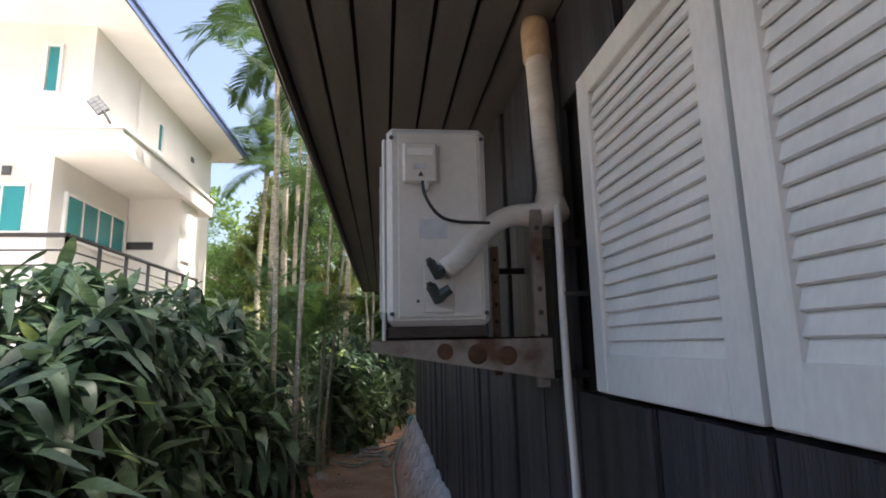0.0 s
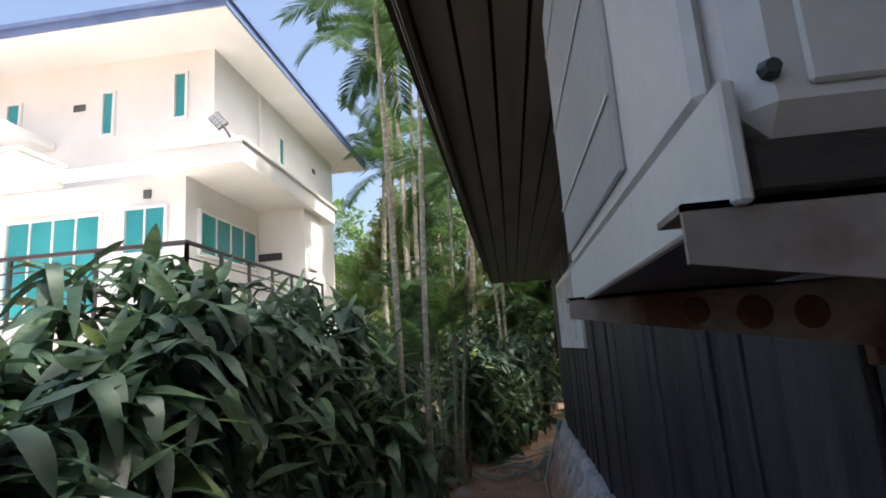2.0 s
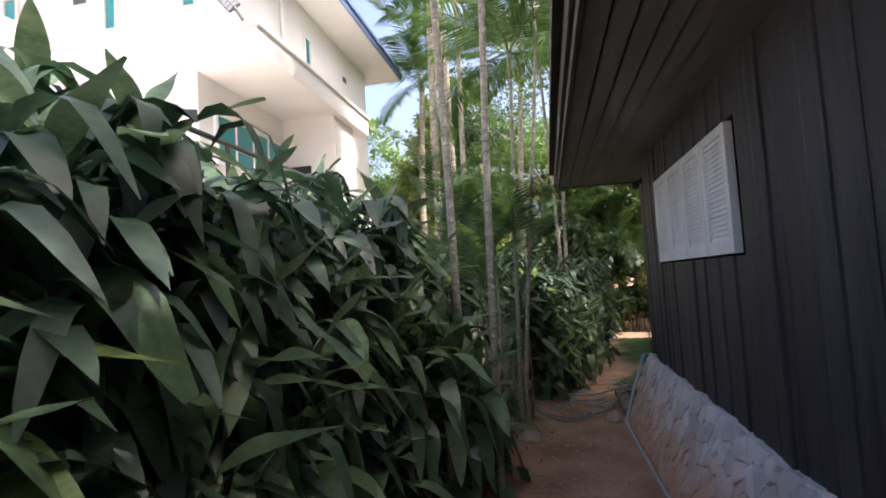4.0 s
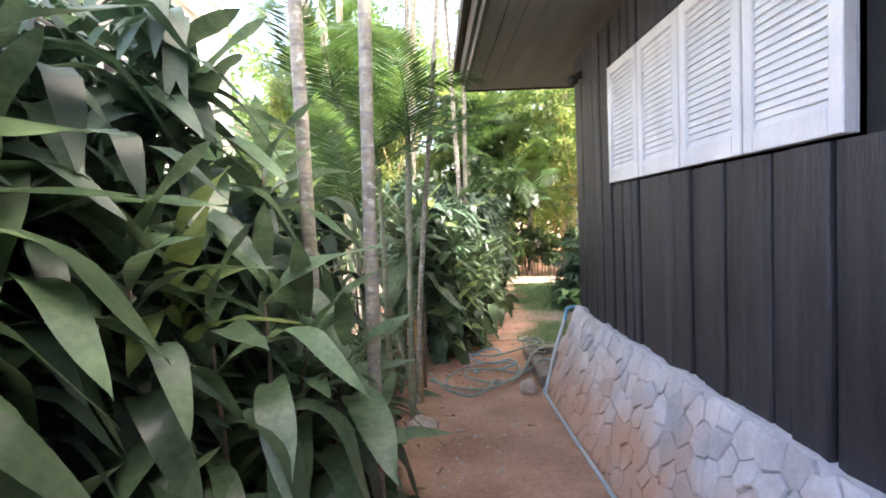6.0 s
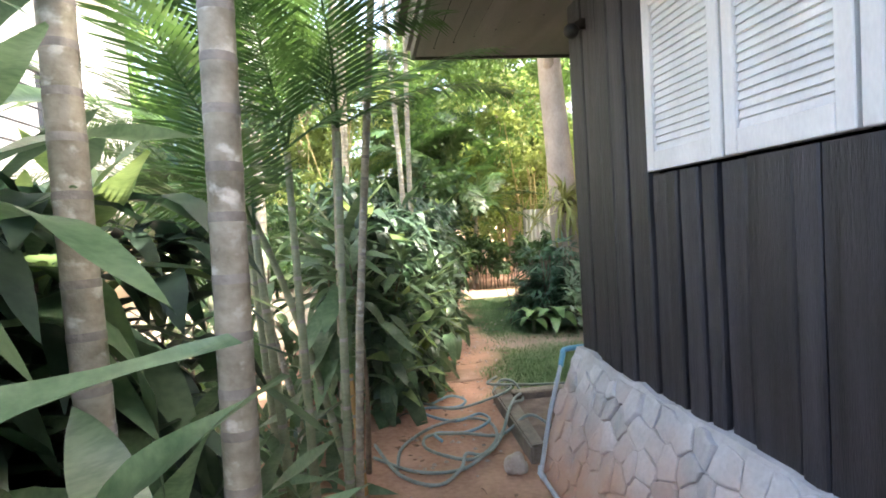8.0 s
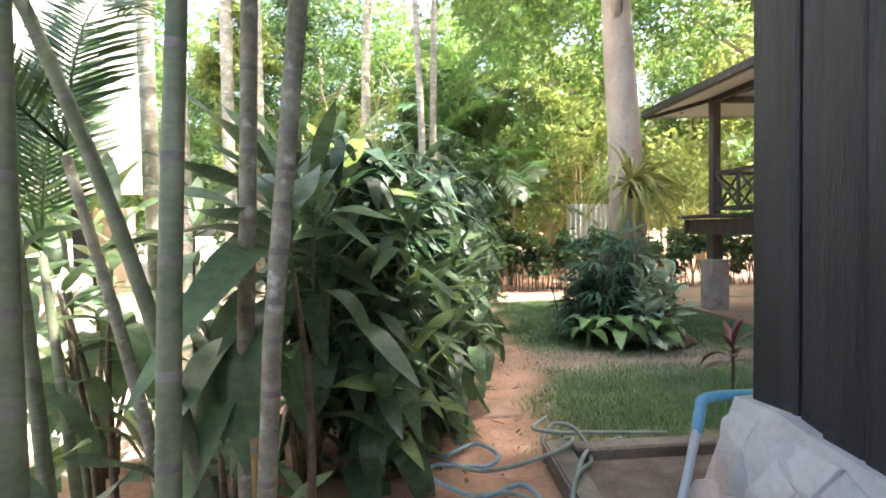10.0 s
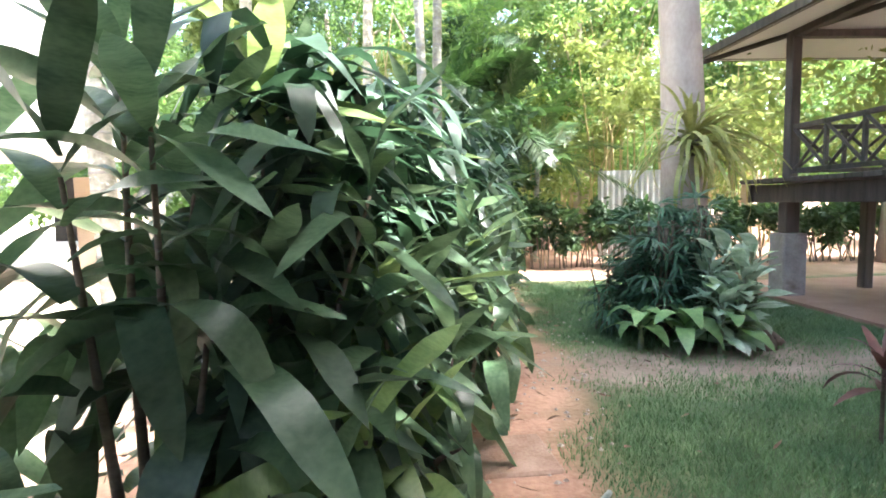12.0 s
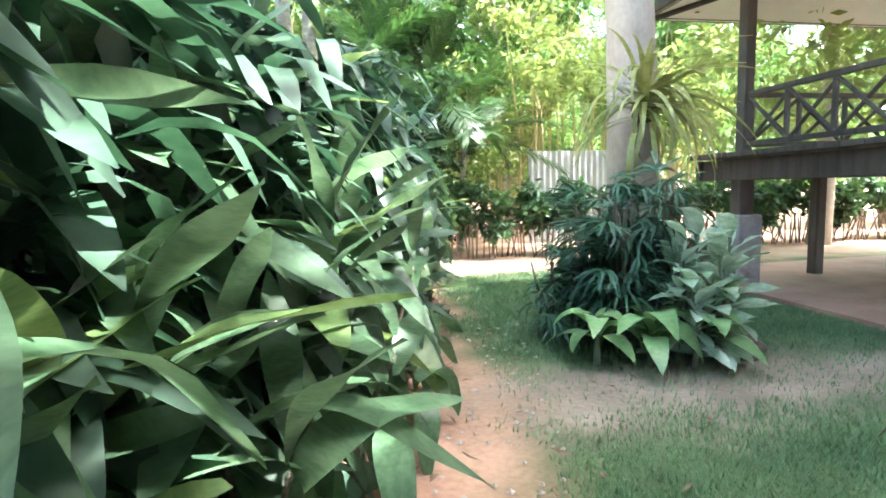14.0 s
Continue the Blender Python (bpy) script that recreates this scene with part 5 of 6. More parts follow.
def build_big_tree():
    tree = thing("large_tree", "large tree with a smooth pale trunk and hanging green crown", "tree", (2.80, 15.4, 0))
    bm = bmesh.new()
    tube(bm, smooth_path([(0.10, 0, -0.1), (0.05, 0, 1.0), (0.0, 0, 2.4), (-0.10, 0.0, 4.2), (-0.10, 0.1, 6.5)], 6), [0.27 - 0.0045 * i for i in range(25)], 16)
    part("trunk", bm, M_BARK, tree, "", True)
    rng = random.Random(8)
    for k in range(7):
        a = 6.283 * k / 7 + rng.uniform(-0.3, 0.3)
        z = rng.uniform(4.2, 6.3)
        e = Vector((2.6 * math.cos(a), 2.6 * math.sin(a), z + rng.uniform(0.8, 2.2)))
        bm = bmesh.new()
        tube(bm, smooth_path([(-0.1, 0.05, z - 0.4), tuple(Vector((-0.1, 0, z)).lerp(e, 0.45) + Vector((0, 0, 0.35))), tuple(e)], 5), [0.10 - 0.008 * i for i in range(11)], 8)
        part("limb", bm, M_BARK, tree, "", True)
    blobs = []
    for k in range(16):
        a, r = rng.uniform(0, 6.283), rng.uniform(0.4, 3.2)
        blobs.append((r * math.cos(a), r * math.sin(a), rng.uniform(5.6, 8.4), 1.3, 1.3, 0.8))
    for k in range(9):                  # hanging sprays
        a, r = rng.uniform(0, 6.283), rng.uniform(1.6, 3.2)
        blobs.append((r * math.cos(a), r * math.sin(a), rng.uniform(4.0, 5.2), 0.6, 0.6, 1.1))
    for k in range(12):                 # the side towards the far lane
        blobs.append((rng.uniform(-1.5, 3.0), rng.uniform(2.4, 5.0), rng.uniform(5.2, 7.4), 1.1, 1.1, 0.8))
    leaf_cloud("crown", blobs, 40000, 0.12, M_CANOPY, 4, tree)
    # strap-leaved plant rooted on the trunk
    epi = thing("trunk_plant", "yellow-striped strap-leaved plant rooted on a tree trunk", "plant", (2.70, 14.98, 1.74))
    pool = leaf_meshes("leaf", 6, 0.88, 0.056, (0.8, 2.6), M_STRAP, start=0.5, peak=0.5)
    for k in range(110):
        me = pool[k % 6]
        t = k / 110
        m = Matrix.Translation((rng.uniform(-0.06, 0.06), rng.uniform(-0.05, 0.05), rng.uniform(-0.12, 0.12))) @ Euler((rng.uniform(-0.3, 0.3), -(1.3 - 1.6 * t), -1.57 + rng.uniform(-2.0, 2.0))).to_matrix().to_4x4() @ Matrix.Scale(rng.uniform(0.7, 1.15), 4)
        shared("leaf", me, epi, m)
    bm = bmesh.new()
    bmesh.ops.create_icosphere(bm, subdivisions=2, radius=0.11)
    for v in bm.verts:
        v.co *= 1 + 0.3 * noise.noise(v.co * 18)
    part("root_mass", bm, M_STEM, epi, "brown fibrous root mass", True)


build_big_tree()


def build_planting():
    """The clump round the foot of the tree."""
    rng = random.Random(17)
    fans = []
    for k in range(6):
        verts, faces = [], []
        for b in range(9):
            v, f = strap_leaf(rng, rng.uniform(0.20, 0.28), 0.026, rng.uniform(0.4, 1.5), start=0.3, peak=0.4, n=5)
            m = Matrix.Translation((0.16, 0, 0)) @ Euler((rng.uniform(-0.3, 0.3), rng.uniform(-0.1, 0.3), -1.2 + 2.4 * b / 8)).to_matrix().to_4x4()
            o = len(verts)
            verts += turned(v, m)
            faces += [tuple(i + o for i in q) for q in f]
        verts += [(0, -0.003, 0), (0, 0.003, 0), (0.17, 0.003, 0.0), (0.17, -0.003, 0.0)]
        faces.append(tuple(range(len(verts) - 4, len(verts))))
        fans.append(raw("fan_leaf", verts, faces, M_RHAPIS, True))
    for k in range(24):
        a, r = rng.uniform(0, 6.283), rng.uniform(0.1, 0.50)
        x, y = 2.02 + r * math.cos(a), 14.35 + 0.7 * r * math.sin(a)
        h = rng.uniform(0.45, 1.22)
        ob = thing("lady_palm", "dark green fan-leaved lady palm at the foot of a tree", "shrub", (x, y, 0), group="lady palms under the tree")
        bm = bmesh.new()
        for s in range(3):
            tube(bm, [(0.05 * s, 0, -0.05), (0.05 * s + 0.04, 0.02, h * 0.5), (0.05 * s + rng.uniform(-0.06, 0.1), rng.uniform(-0.08, 0.08), h)], 0.009, 6)
        part("cane", bm, M_STEM, ob)
        for fan in range(15):
            fz, fa, fl = h * rng.uniform(0.15, 1.03), rng.uniform(0, 6.283), rng.uniform(-0.1, 0.9)
            shared("fan_leaf", fans[fan % 6], ob, Matrix.Translation((0.05, 0, fz)) @ Euler((0, -fl, fa)).to_matrix().to_4x4() @ Matrix.Scale(rng.uniform(0.8, 1.15), 4))
    var = leaf_meshes("leaf", 5, 0.30, 0.13, (0.5, 1.4), M_VARIEG, n=6, peak=0.5)
    for k in range(11):
        a, r = rng.uniform(0, 6.283), rng.uniform(0.05, 0.36)
        x, y = 2.36 + 0.8 * r * math.cos(a), 13.80 + 0.6 * r * math.sin(a)
        h = rng.uniform(0.35, 0.85)
        ob = thing("dumb_cane", "dumb cane plant with pale variegated broad leaves", "plant", (x, y, 0), group="variegated plants under the tree")
        bm = bmesh.new()
        tube(bm, [(0, 0, -0.05), (0.03, 0, h * 0.6), (0.0, 0.02, h)], 0.016, 7)
        part("stem", bm, M_PALM_STEM, ob)
        for i in range(13):
            m = Matrix.Translation((0, 0, h * (0.12 + 0.88 * i / 12))) @ Euler((rng.uniform(-0.3, 0.3), -(0.1 + 0.9 * i / 12), i * 2.4)).to_matrix().to_4x4() @ Matrix.Scale(rng.uniform(0.8, 1.2), 4)
            shared("leaf", var[i % 5], ob, m)
    brd = leaf_meshes("leaf", 5, 0.46, 0.17, (1.3, 2.3), M_BROAD, n=7, peak=0.45)
    for k, (x, y, s) in enumerate(((1.72, 13.84, 0.85), (2.02, 13.72, 0.95), (2.36, 13.70, 0.95))):
        ob = thing("bird_nest_plant", "low plant with broad light green arching leaves", "plant", (x, y, 0), rng.uniform(0, 360), "light green plants under the tree")
        bm = bmesh.new()
        tube(bm, [(0, 0, -0.05), (0, 0, 0.16)], [0.03, 0.015], 7)
        part("stem", bm, M_PALM_STEM, ob)
        for i in range(10):
            m = Matrix.Translation((0, 0, 0.15 + 0.012 * i)) @ Euler((rng.uniform(-0.2, 0.2), -(0.45 + 0.07 * i), i * 2.4)).to_matrix().to_4x4() @ Matrix.Scale(s * rng.uniform(0.75, 1.1), 4)
            shared("leaf", brd[i % 5], ob, m)
    # bronze cordylines by the house corner
    brz = leaf_meshes("leaf", 4, 0.34, 0.06, (0.4, 1.5), M_BRONZE, n=6)
    for k, (x, y, h) in enumerate(((2.15, 12.05, 0.42), (3.5, 13.2, 0.55), (3.75, 12.6, 0.75), (3.3, 12.4, 0.6), (4.1, 13.0, 0.9))):
        ob = thing("cordyline", "small bronze-red leaved cordyline on bare soil", "plant", (x, y, 0), rng.uniform(0, 360), "bronze cordylines")
        bm = bmesh.new()
        tube(bm, [(0, 0, -0.05), (0.01, 0, h)], 0.010, 6)
        part("stem", bm, M_STEM, ob)
        for i in range(14):
            m = Matrix.Translation((0, 0, h * (0.6 + 0.4 * i / 13))) @ Euler((rng.uniform(-0.2, 0.2), -(0.1 + 1.1 * i / 13), i * 2.4)).to_matrix().to_4x4() @ Matrix.Scale(rng.uniform(0.7, 1.0), 4)
            shared("leaf", brz[i % 4], ob, m)


build_planting()


def build_pavilion():
    pav = thing("garden_pavilion", "raised dark timber pavilion with cross-braced railing and pale ceiling", "pavilion", (4.30, 15.0, 0))
    ys = (0.78, -1.35, -3.45)
    deck, top = 1.42, 3.10
    for x in (0.0, 3.5):
        for y in ys:
            part("post", boxed(x - 0.06, x + 0.06, y - 0.06, y + 0.06, deck, top, 0.01), M_PAV_WOOD, pav)
            part("lower_post", boxed(x - 0.08, x + 0.08, y - 0.08, y + 0.08, 0.78, 1.14, 0.01), M_PAV_WOOD, pav)
            part("footing", boxed(x - 0.14, x + 0.14, y - 0.14, y + 0.14, -0.05, 0.78, 0.015), M_CONCRETE, pav, "grey concrete column under a post")
    for x, y in ((1.2, 1.05), (2.3, 1.05), (1.2, -1.3), (2.3, -1.3)):
        part("prop", boxed(x - 0.06, x + 0.06, y - 0.06, y + 0.06, -0.05, 1.14, 0.01), M_PAV_WOOD, pav, "dark timber prop under the deck")
    for x in (-0.16, 1.6, 3.44):
        part("beam", boxed(x, x + 0.13, -3.7, 1.2, 1.14, 1.35, 0.008), M_PAV_WOOD, pav)
    part("edge_beam", boxed(-0.20, 3.7, 1.2, 1.27, 1.14, 1.36, 0.008), M_PAV_WOOD, pav)
    for k in range(24):
        part("deck_board", boxed(-0.30, 3.7, -3.75 + 0.21 * k, -3.75 + 0.21 * k + 0.2, 1.37, deck, 0.004), M_PAV_WOOD, pav)

    def braced(start, run, length, cells):
        """A railing from a post: two rails, crossed braces and thin uprights; run is 'x' or 'y'."""
        def bar(u0, u1, d, z0, z1):
            if run == "y":
                return boxed(start[0] - d, start[0] + d, start[1] + u0, start[1] + u1, z0, z1, 0.004)
            return boxed(start[0] + u0, start[0] + u1, start[1] - d, start[1] + d, z0, z1, 0.004)
        for z in (deck + 0.06, deck + 0.56):
            part("rail", bar(0, length, 0.03, z, z + 0.05), M_PAV_WOOD, pav)
        w = length / cells
        for k in range(cells):
            for s, (u, v) in ((-1, (0.10, 0.56)), (1, (0.56, 0.10))):
                bm = bmesh.new()
                p, q = Vector((start[0], start[1], deck + u)), Vector((start[0], start[1], deck + v))
                way = Vector((0, 1, 0)) if run == "y" else Vector((1, 0, 0))
                side = Vector((way.y, way.x, 0)) * 0.012 * s
                tube(bm, [p + way * (w * k) + side, q + way * (w * (k + 1)) + side], 0.019, 6)
                part("cross_brace", bm, M_PAV_WOOD, pav)
            part("baluster", bar(w * k, w * k + 0.04, 0.02, deck + 0.11, deck + 0.56), M_PAV_WOOD, pav)
    for a, b in zip(ys, ys[1:]):
        braced((0.0, b + 0.06), "y", a - b - 0.12, 4)
    braced((0.06, 0.78), "x", 3.38, 6)
    braced((3.5, ys[1] + 0.06), "y", ys[0] - ys[1] - 0.12, 4)
    y0, y1, x0, x1 = -3.95, 1.52, -0.70, 4.25
    base = [(x0, y0, 2.97), (x1, y0, 2.97), (x1, y1, 2.97), (x0, y1, 2.97)]
    inner = [(0.9, y0 + 1.6, 3.30), (2.65, y0 + 1.6, 3.30), (2.65, y1 - 1.6, 3.30), (0.9, y1 - 1.6, 3.30)]
    v = base + inner
    f = [(0, 1, 5, 4), (1, 2, 6, 5), (2, 3, 7, 6), (3, 0, 4, 7), (4, 5, 6, 7)]
    me = raw("ceiling_lining", [(a, b, c - 0.01) for a, b, c in v], [tuple(reversed(q)) for q in f], M_PAV_CEIL)
    shared("ceiling_lining", me, pav, Matrix(), "pale ceiling boards")
    high = [(a, b, c + 0.09) for a, b, c in base] + [(1.775, y0 + 2.3, 4.3), (1.775, y1 - 2.3, 4.3)]
    g = [(0, 1, 4), (1, 2, 5, 4), (2, 3, 5), (3, 0, 4, 5)]
    me = raw("roof_covering", high + base, g + [(6, 7, 1, 0), (7, 8, 2, 1), (8, 9, 3, 2), (9, 6, 0, 3)], M_ROOF)
    shared("roof_covering", me, pav, Matrix(), "dark roof covering")
    for a, b in ((0, 1), (1, 2), (2, 3), (3, 0)):
        bm = bmesh.new()
        tube(bm, [Vector(base[a]) + Vector((0, 0, 0.04)), Vector(base[b]) + Vector((0, 0, 0.04))], 0.065, 4)
        part("eave_board", bm, M_PAV_WOOD, pav)
    for a in range(4):
        bm = bmesh.new()
        tube(bm, [Vector(base[a]) - Vector((0, 0, 0.03)), Vector(inner[a]) - Vector((0, 0, 0.04))], 0.035, 6)
        part("hip_rafter", bm, M_PAV_WOOD, pav)
    for dims in ((-0.05, 0.05, ys[2], ys[0]), (3.45, 3.55, ys[2], ys[0]), (0.05, 3.45, ys[0] - 0.05, ys[0] + 0.05), (0.05, 3.45, ys[1] - 0.05, ys[1] + 0.05)):
        part("wall_plate", boxed(*dims, 3.02, 3.10, 0.006), M_PAV_WOOD, pav)
    patio = bmesh.new()
    q = [(4.04, 13.6), (4.10, 16.9), (10.5, 17.1), (10.5, 11.0), (4.0, 11.0)]
    a = [patio.verts.new((x, y, -0.05)) for x, y in q]
    b = [patio.verts.new((x, y, 0.05)) for x, y in q]
    patio.faces.new(b[::-1])
    for k in range(5):
        patio.faces.new((a[k], a[(k + 1) % 5], b[(k + 1) % 5], b[k]))
    bmesh.ops.recalc_face_normals(patio, faces=patio.faces)
    tagged(new("pavement", mesh_of(patio, "patio", M_RED_TILE)), "terracotta patio under a raised pavilion", "patio", kind="structure")


build_pavilion()


def in_break(x, y, z):
    """Distance from the line on which the sun falls through the crown on to the hedge."""
    d = Vector((x, y, z)) - Vector((-0.75, 11.6, 1.0))
    return (d - SUN_FROM * d.dot(SUN_FROM)).length


def build_far():
    rng = random.Random(31)
    # low planted bank across the end of the lawn
    bm = bmesh.new()
    for k in range(220):
        x = -1 + 13 * k / 219 + rng.uniform(-0.05, 0.05)
        tube(bm, [(x, 19.2 + rng.uniform(-0.15, 0.15), -0.05), (x + rng.uniform(-0.08, 0.08), 19.2 + rng.uniform(-0.2, 0.2), 0.55)], 0.012, 5)
    tagged(new("hedge_stems", mesh_of(bm, "hedge_stems", M_STEM)), "thin bare brown stems of a low far hedge", "hedge", kind="stuff")
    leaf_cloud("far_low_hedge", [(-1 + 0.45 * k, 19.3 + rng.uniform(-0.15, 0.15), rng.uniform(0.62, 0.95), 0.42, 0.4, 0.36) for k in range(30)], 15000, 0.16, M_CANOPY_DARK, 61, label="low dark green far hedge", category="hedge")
    # yellow-green bamboo with culms
    bm = bmesh.new()
    for k in range(110):
        x, y = rng.uniform(-3, 10), rng.uniform(22.5, 26)
        h = rng.uniform(2.5, 6)
        tube(bm, [(x, y, -0.05), (x + rng.uniform(-0.2, 0.2), y, h * 0.5), (x + rng.uniform(-0.8, 0.8), y - rng.uniform(0, 0.6), h)], [0.03, 0.026, 0.01], 5)
    tagged(new("bamboo_culms", mesh_of(bm, "bamboo_culms", M_CULM)), "yellow bamboo culms in a far thicket", "bamboo", kind="stuff")
    blobs = [(rng.uniform(-3, 10), rng.uniform(21.5, 26), rng.uniform(1.0, 5.5), 0.9, 0.7, 0.8) for _ in range(60)]
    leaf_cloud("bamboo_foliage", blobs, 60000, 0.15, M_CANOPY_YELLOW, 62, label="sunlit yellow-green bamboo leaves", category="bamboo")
    # tall trees round the garden; the two widest are unseen, added for shade
    trees = [(0.8, 24.5, 10.5, 3.2), (5.0, 27.0, 11.0, 3.6), (9.5, 25.0, 10.0, 3.4), (13.5, 22.0, 9.5, 3.2), (-2.8, 27.5, 10.0, 3.4), (-6.5, 29.0, 9.5, 3.6), (11.8, 14.8, 10.0, 4.3), (-11.0, 31.0, 9.0, 3.6), (4.6, 24.8, 9.0, 2.6), (9.2, 10.7, 11.0, 5.7), (8.9, 3.2, 11.0, 5.6), (8.4, 18.9, 9.0, 3.4)]
    for k, (x, y, h, r) in enumerate(trees):
        t = thing("garden_tree", "tall leafy green tree round the garden; the two widest are added unseen for shade", "tree", (x, y, 0), group="trees round the garden")
        bm = bmesh.new()
        tube(bm, smooth_path([(0, 0, -0.1), (0.1, 0, h * 0.35), (-0.1, 0.1, h * 0.75)], 5), [0.20 - 0.014 * i for i in range(11)], 9)
        part("trunk", bm, M_BARK, t, "", True)
        for j in range(6):
            bm = bmesh.new()
            a = 6.283 * j / 6 + rng.uniform(-0.3, 0.3)
            z = h * rng.uniform(0.35, 0.6)
            tube(bm, smooth_path([(0.05, 0, z), (0.5 * r * math.cos(a), 0.5 * r * math.sin(a), z + 0.8), (0.85 * r * math.cos(a), 0.85 * r * math.sin(a), z + 1.6)], 4), [0.08 - 0.008 * i for i in range(9)], 6)
            part("limb", bm, M_BARK, t, "", True)
        blobs = []
        for j in range(18 if r < 5 else 44):
            a, q = rng.uniform(0, 6.283), r * rng.uniform(0.1, 1.0)
            blobs.append((q * math.cos(a), q * math.sin(a), h * rng.uniform(0.28 if r < 5 else 0.5, 1.0), r * 0.38, r * 0.38, r * 0.30))
        # unseen shade crowns: extra leaves over the house, open along the sun's line
        if r > 5:
            blobs = [b for b in blobs if in_break(x + b[0], y + b[1], b[2]) > 1.9]
            near = y > 8
            blobs += [(rng.uniform(-6.2, -0.5), rng.uniform(-2.6 if near else -2.2, 4.2 if near else 4.8), rng.uniform(6.8, 9.6), 1.4, 1.4, 0.9) for _ in range(52)]
            blobs = [b for b in blobs if in_break(x + b[0], y + b[1], b[2]) > 1.25]
        leaf_cloud("crown", blobs, 78000 if r > 5 else (40000 if r > 4 else 24000), 0.20 if r > 5 else 0.15, (M_CANOPY, M_CANOPY_YELLOW, M_CANOPY, M_CANOPY, M_CANOPY_DARK)[k % 5], 70 + k, t)
    # dark understorey with shade in its leaf colour, and the sunny creeper behind the white house
    blobs = [(rng.uniform(0.2, 2.0), rng.uniform(20.2, 21.8), rng.uniform(0.6, 4.4), 0.55, 0.5, 0.6) for _ in range(26)]
    leaf_cloud("shaded_thicket", blobs, 15000, 0.17, M_CANOPY_DARK, 84, label="dark thicket at the end of the walk, shade painted into its leaves", category="bush")
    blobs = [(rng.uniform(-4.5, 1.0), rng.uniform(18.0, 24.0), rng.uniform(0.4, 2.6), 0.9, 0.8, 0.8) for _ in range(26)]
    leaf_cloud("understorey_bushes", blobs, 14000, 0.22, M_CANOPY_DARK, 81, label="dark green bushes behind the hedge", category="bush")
    blobs = [(rng.uniform(-5.2, -4.0), rng.uniform(23.5, 25.0), rng.uniform(1.0, 8.6), 0.6, 0.6, 0.7) for _ in range(22)]
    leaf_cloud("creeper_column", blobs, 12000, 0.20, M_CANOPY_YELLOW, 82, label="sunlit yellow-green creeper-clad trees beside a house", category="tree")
    blobs = [(rng.uniform(-30, 30), rng.uniform(33, 40), rng.uniform(1.0, 7.0), 3.0, 2.0, 1.8) for _ in range(60)] + [(rng.uniform(-14, 22), rng.uniform(29, 34), rng.uniform(1.0, 9.5), 2.2, 1.6, 1.5) for _ in range(60)] + [(rng.uniform(15, 24), rng.uniform(5, 33), rng.uniform(0.6, 6.0), 2.0, 2.4, 1.6) for _ in range(34)]
    leaf_cloud("far_woods", blobs, 90000, 0.40, M_CANOPY, 83, label="far green woodland behind the garden", category="woods")
    # corrugated fence sheets
    fence = thing("corrugated_fence", "pale corrugated metal fence panel behind the tree", "fence", (4.6, 21.2, 0))
    bm = bmesh.new()
    rows = []
    for k in range(61):
        x = -0.75 + 1.9 * k / 60
        y = 0.018 * math.cos(k * math.pi / 2)
        rows.append((bm.verts.new((x, y, 0.0)), bm.verts.new((x, y, 1.85))))
    for a, b in zip(rows, rows[1:]):
        bm.faces.new((a[0], b[0], b[1], a[1]))
    bmesh.ops.solidify(bm, geom=list(bm.faces), thickness=0.004)
    part("sheet", bm, M_SHEET, fence)
    for x in (-0.7, 1.1):
        part("post", boxed(x, x + 0.06, 0.03, 0.09, -0.05, 1.9), M_LAMP, fence)
    tan = thing("boundary_pier", "tan rendered boundary pier with a dark panel", "wall", (-6.8, 20.9, 0))
    part("pier", boxed(-0.25, 0.45, 0, 0.5, -0.05, 1.9, 0.02), M_TAN, tan)
    part("panel", boxed(-0.75, -0.25, 0.1, 0.3, 0.6, 1.9, 0.01), M_RAIL, tan, "dark infill panel")


build_far()


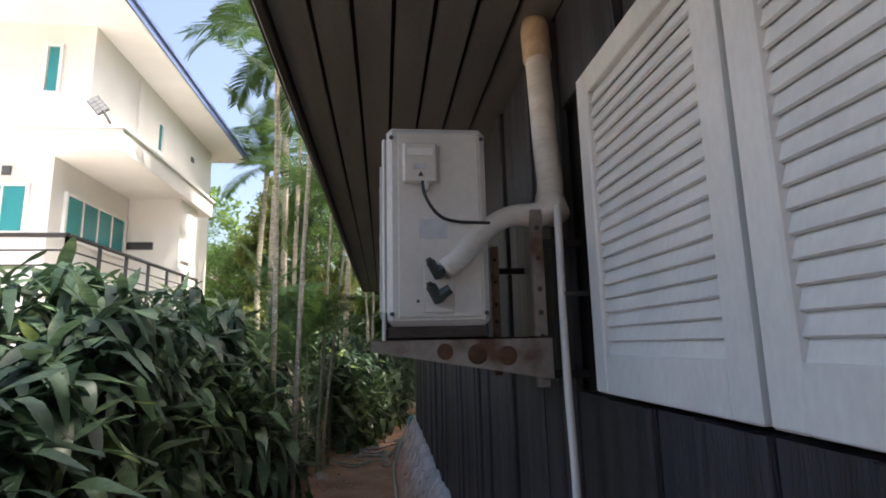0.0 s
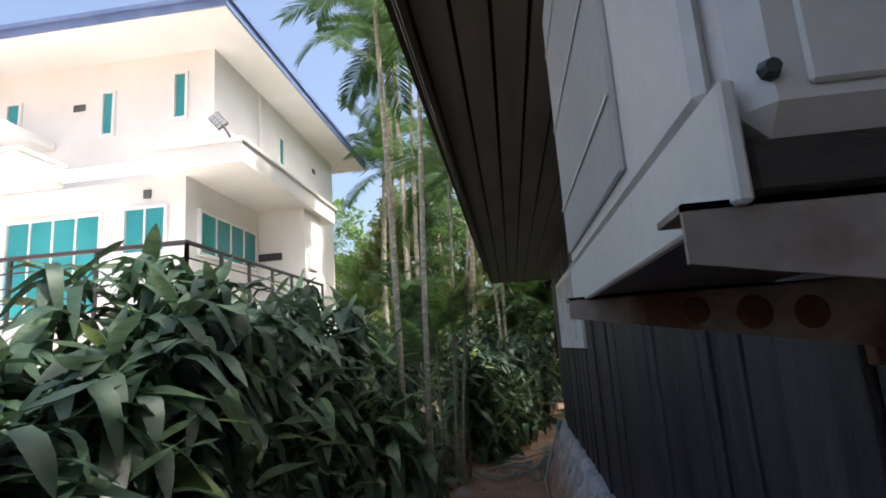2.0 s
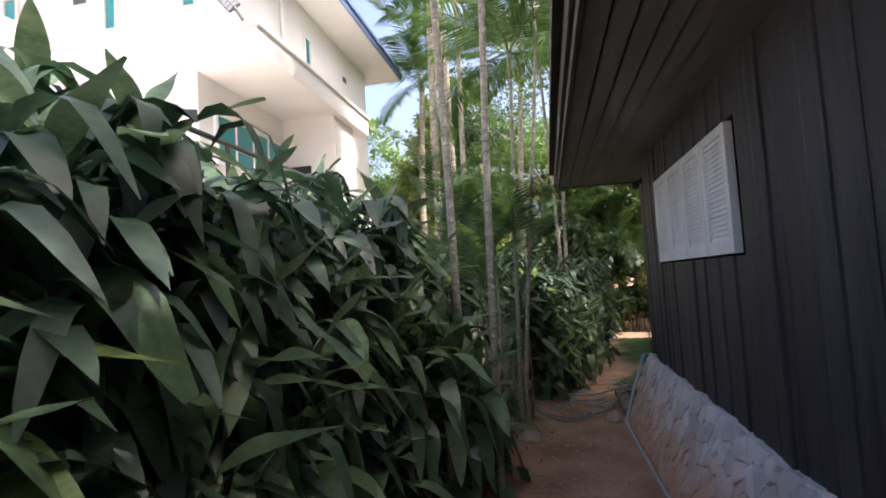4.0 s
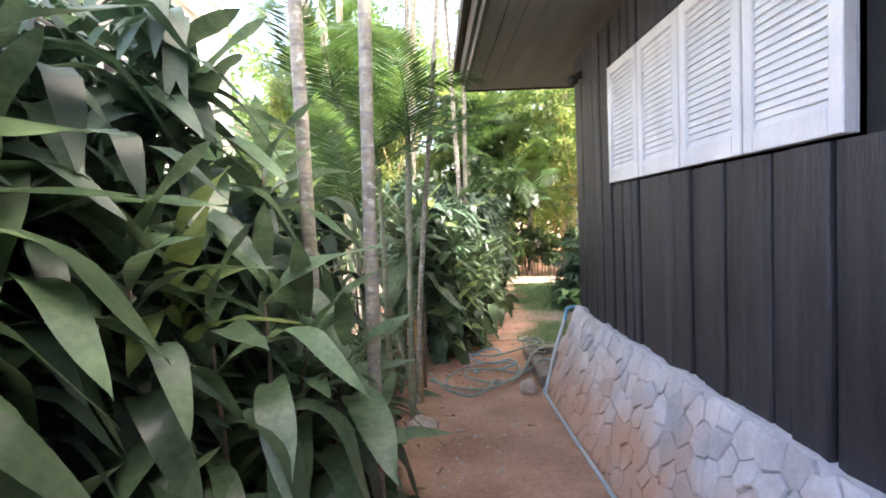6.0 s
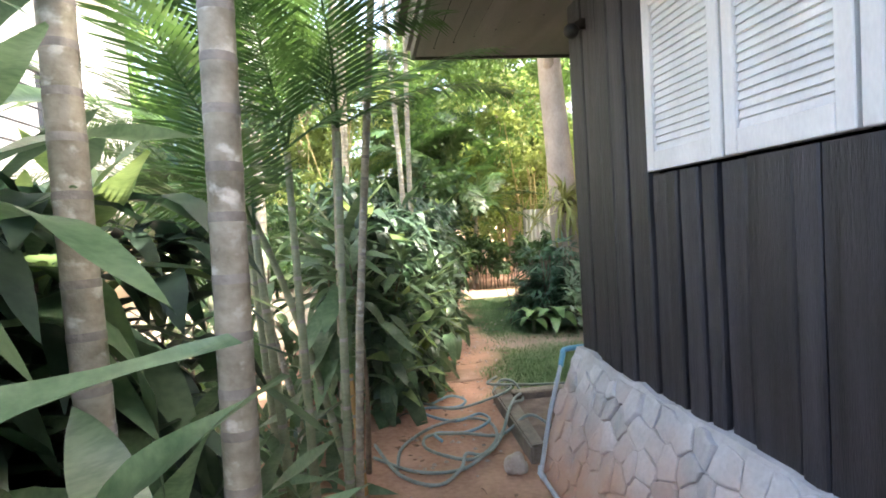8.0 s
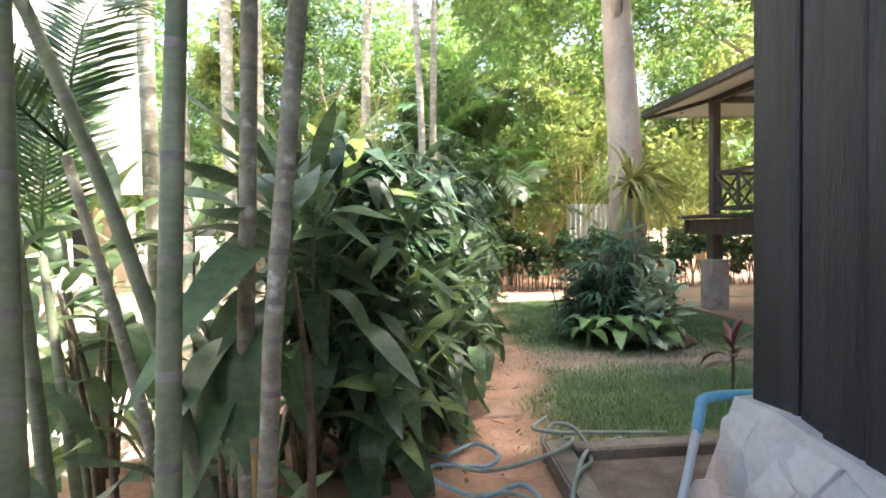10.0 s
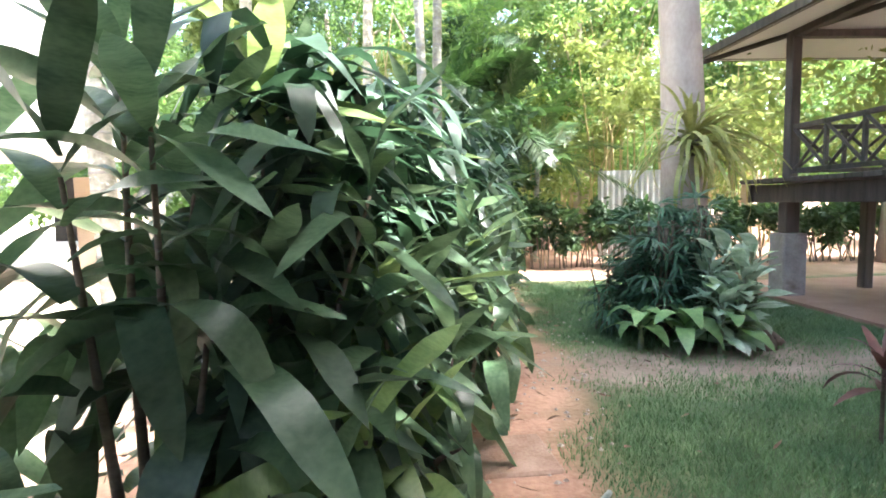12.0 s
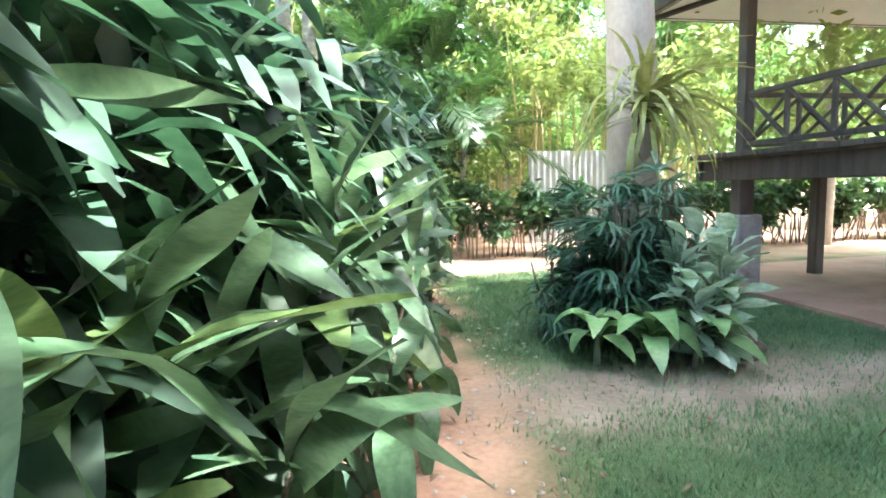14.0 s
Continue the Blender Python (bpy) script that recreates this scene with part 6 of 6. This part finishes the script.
# ---- lawn and litter ----
def build_grass():
    rng = np.random.default_rng(9)
    n = 150000
    x = rng.uniform(0.3, 4.6, n)
    y = 11.3 + 6.2 * rng.uniform(0, 1, n) ** 1.25
    edge = 0.11 * y - 0.68
    wob = np.array([noise.noise((a * 1.7, b * 1.7, 2.0)) for a, b in zip(x, y)])
    side = x + 0.45 * wob - edge
    bare = np.exp(-((y + 0.5 * wob - 13.35) / 0.40) ** 2)
    patch = np.clip(side / 0.35, 0, 1) * (1 - 0.93 * bare) * np.clip((y + 0.4 * wob - 11.3) / 0.3, 0, 1)
    keep = rng.uniform(0, 1, n) < patch
    x, y = x[keep], y[keep]
    n = len(x)
    h = rng.uniform(0.018, 0.05, n)
    a = rng.uniform(0, 6.283, n)
    lean = rng.uniform(0.2, 1.1, n)
    w = 0.0035
    bx, by = np.cos(a), np.sin(a)
    z = np.full(n, -0.005)
    v = np.stack([np.stack([x - by * w, y + bx * w, z], 1), np.stack([x + by * w, y - bx * w, z], 1),
                  np.stack([x + bx * h * lean, y + by * h * lean, h], 1)], axis=1).reshape(-1, 3)
    me = bpy.data.meshes.new("grass")
    me.vertices.add(len(v))
    me.vertices.foreach_set("co", v.ravel())
    me.loops.add(len(v))
    me.loops.foreach_set("vertex_index", np.arange(len(v)))
    me.polygons.add(n)
    me.polygons.foreach_set("loop_start", np.arange(0, len(v), 3))
    me.update()
    me.validate()
    me.materials.append(M_GRASS)
    tagged(new("grass", me), "short shaded lawn grass with bare patches", "grass", kind="stuff")


build_grass()


def build_litter():
    rng = random.Random(77)
    verts, faces = [], []
    for k in range(520):
        y = rng.uniform(5.0, 17.0)
        x = hedge_line(y) + abs(rng.gauss(0.0, 0.28)) - 0.15
        if rng.random() < 0.25:
            x = hedge_line(y) + rng.uniform(0.0, 1.6)
        if x > 0.48 and y < 10:
            continue
        v, f = strap_leaf(rng, rng.uniform(0.03, 0.11), rng.uniform(0.012, 0.03), rng.uniform(-0.8, 0.8), n=3)
        m = Matrix.Translation((x, y, 0.03)) @ Euler((rng.uniform(-0.5, 0.5), rng.uniform(-0.3, 0.3), rng.uniform(0, 6.28))).to_matrix().to_4x4()
        o = len(verts)
        verts += turned(v, m)
        faces += [tuple(i + o for i in q) for q in f]
    tagged(new("fallen_leaves", raw("fallen_leaves", verts, faces, M_DEAD)), "dry brown fallen leaves along the walk", "leaf litter", kind="stuff")
    verts, faces = [], []
    for k in range(620):
        y = rng.uniform(5.0, 15.0)
        x = hedge_line(y) + rng.uniform(-0.25, 0.9)
        if x > 0.5 and y < 10:
            continue
        r = rng.uniform(0.006, 0.022)
        o = len(verts)
        verts += [(x + r * rng.uniform(0.6, 1.2) * dx, y + r * rng.uniform(0.6, 1.2) * dy, 0.012 + r * dz * 0.7) for dx, dy, dz in ((1, 0, 0), (0, 1, 0), (-1, 0, 0), (0, -1, 0), (0, 0, 1))]
        faces += [(o, o + 1, o + 4), (o + 1, o + 2, o + 4), (o + 2, o + 3, o + 4), (o + 3, o, o + 4)]
    tagged(new("pebbles", raw("pebbles", verts, faces, M_ROCK)), "small pebbles scattered on red earth", "pebbles", kind="stuff")


build_litter()


def build_stick():
    stick = thing("bamboo_stick", "pale dry bamboo stick lying on the lawn", "stick", (3.35, 13.05, 0.02))
    bm = bmesh.new()
    tube(bm, [(0, 0, 0), (0.42, 0.55, 0.01), (0.85, 1.12, 0.02)], [0.012, 0.011, 0.009], 7)
    part("cane", bm, M_CULM, stick)


build_stick()
build_plinth()
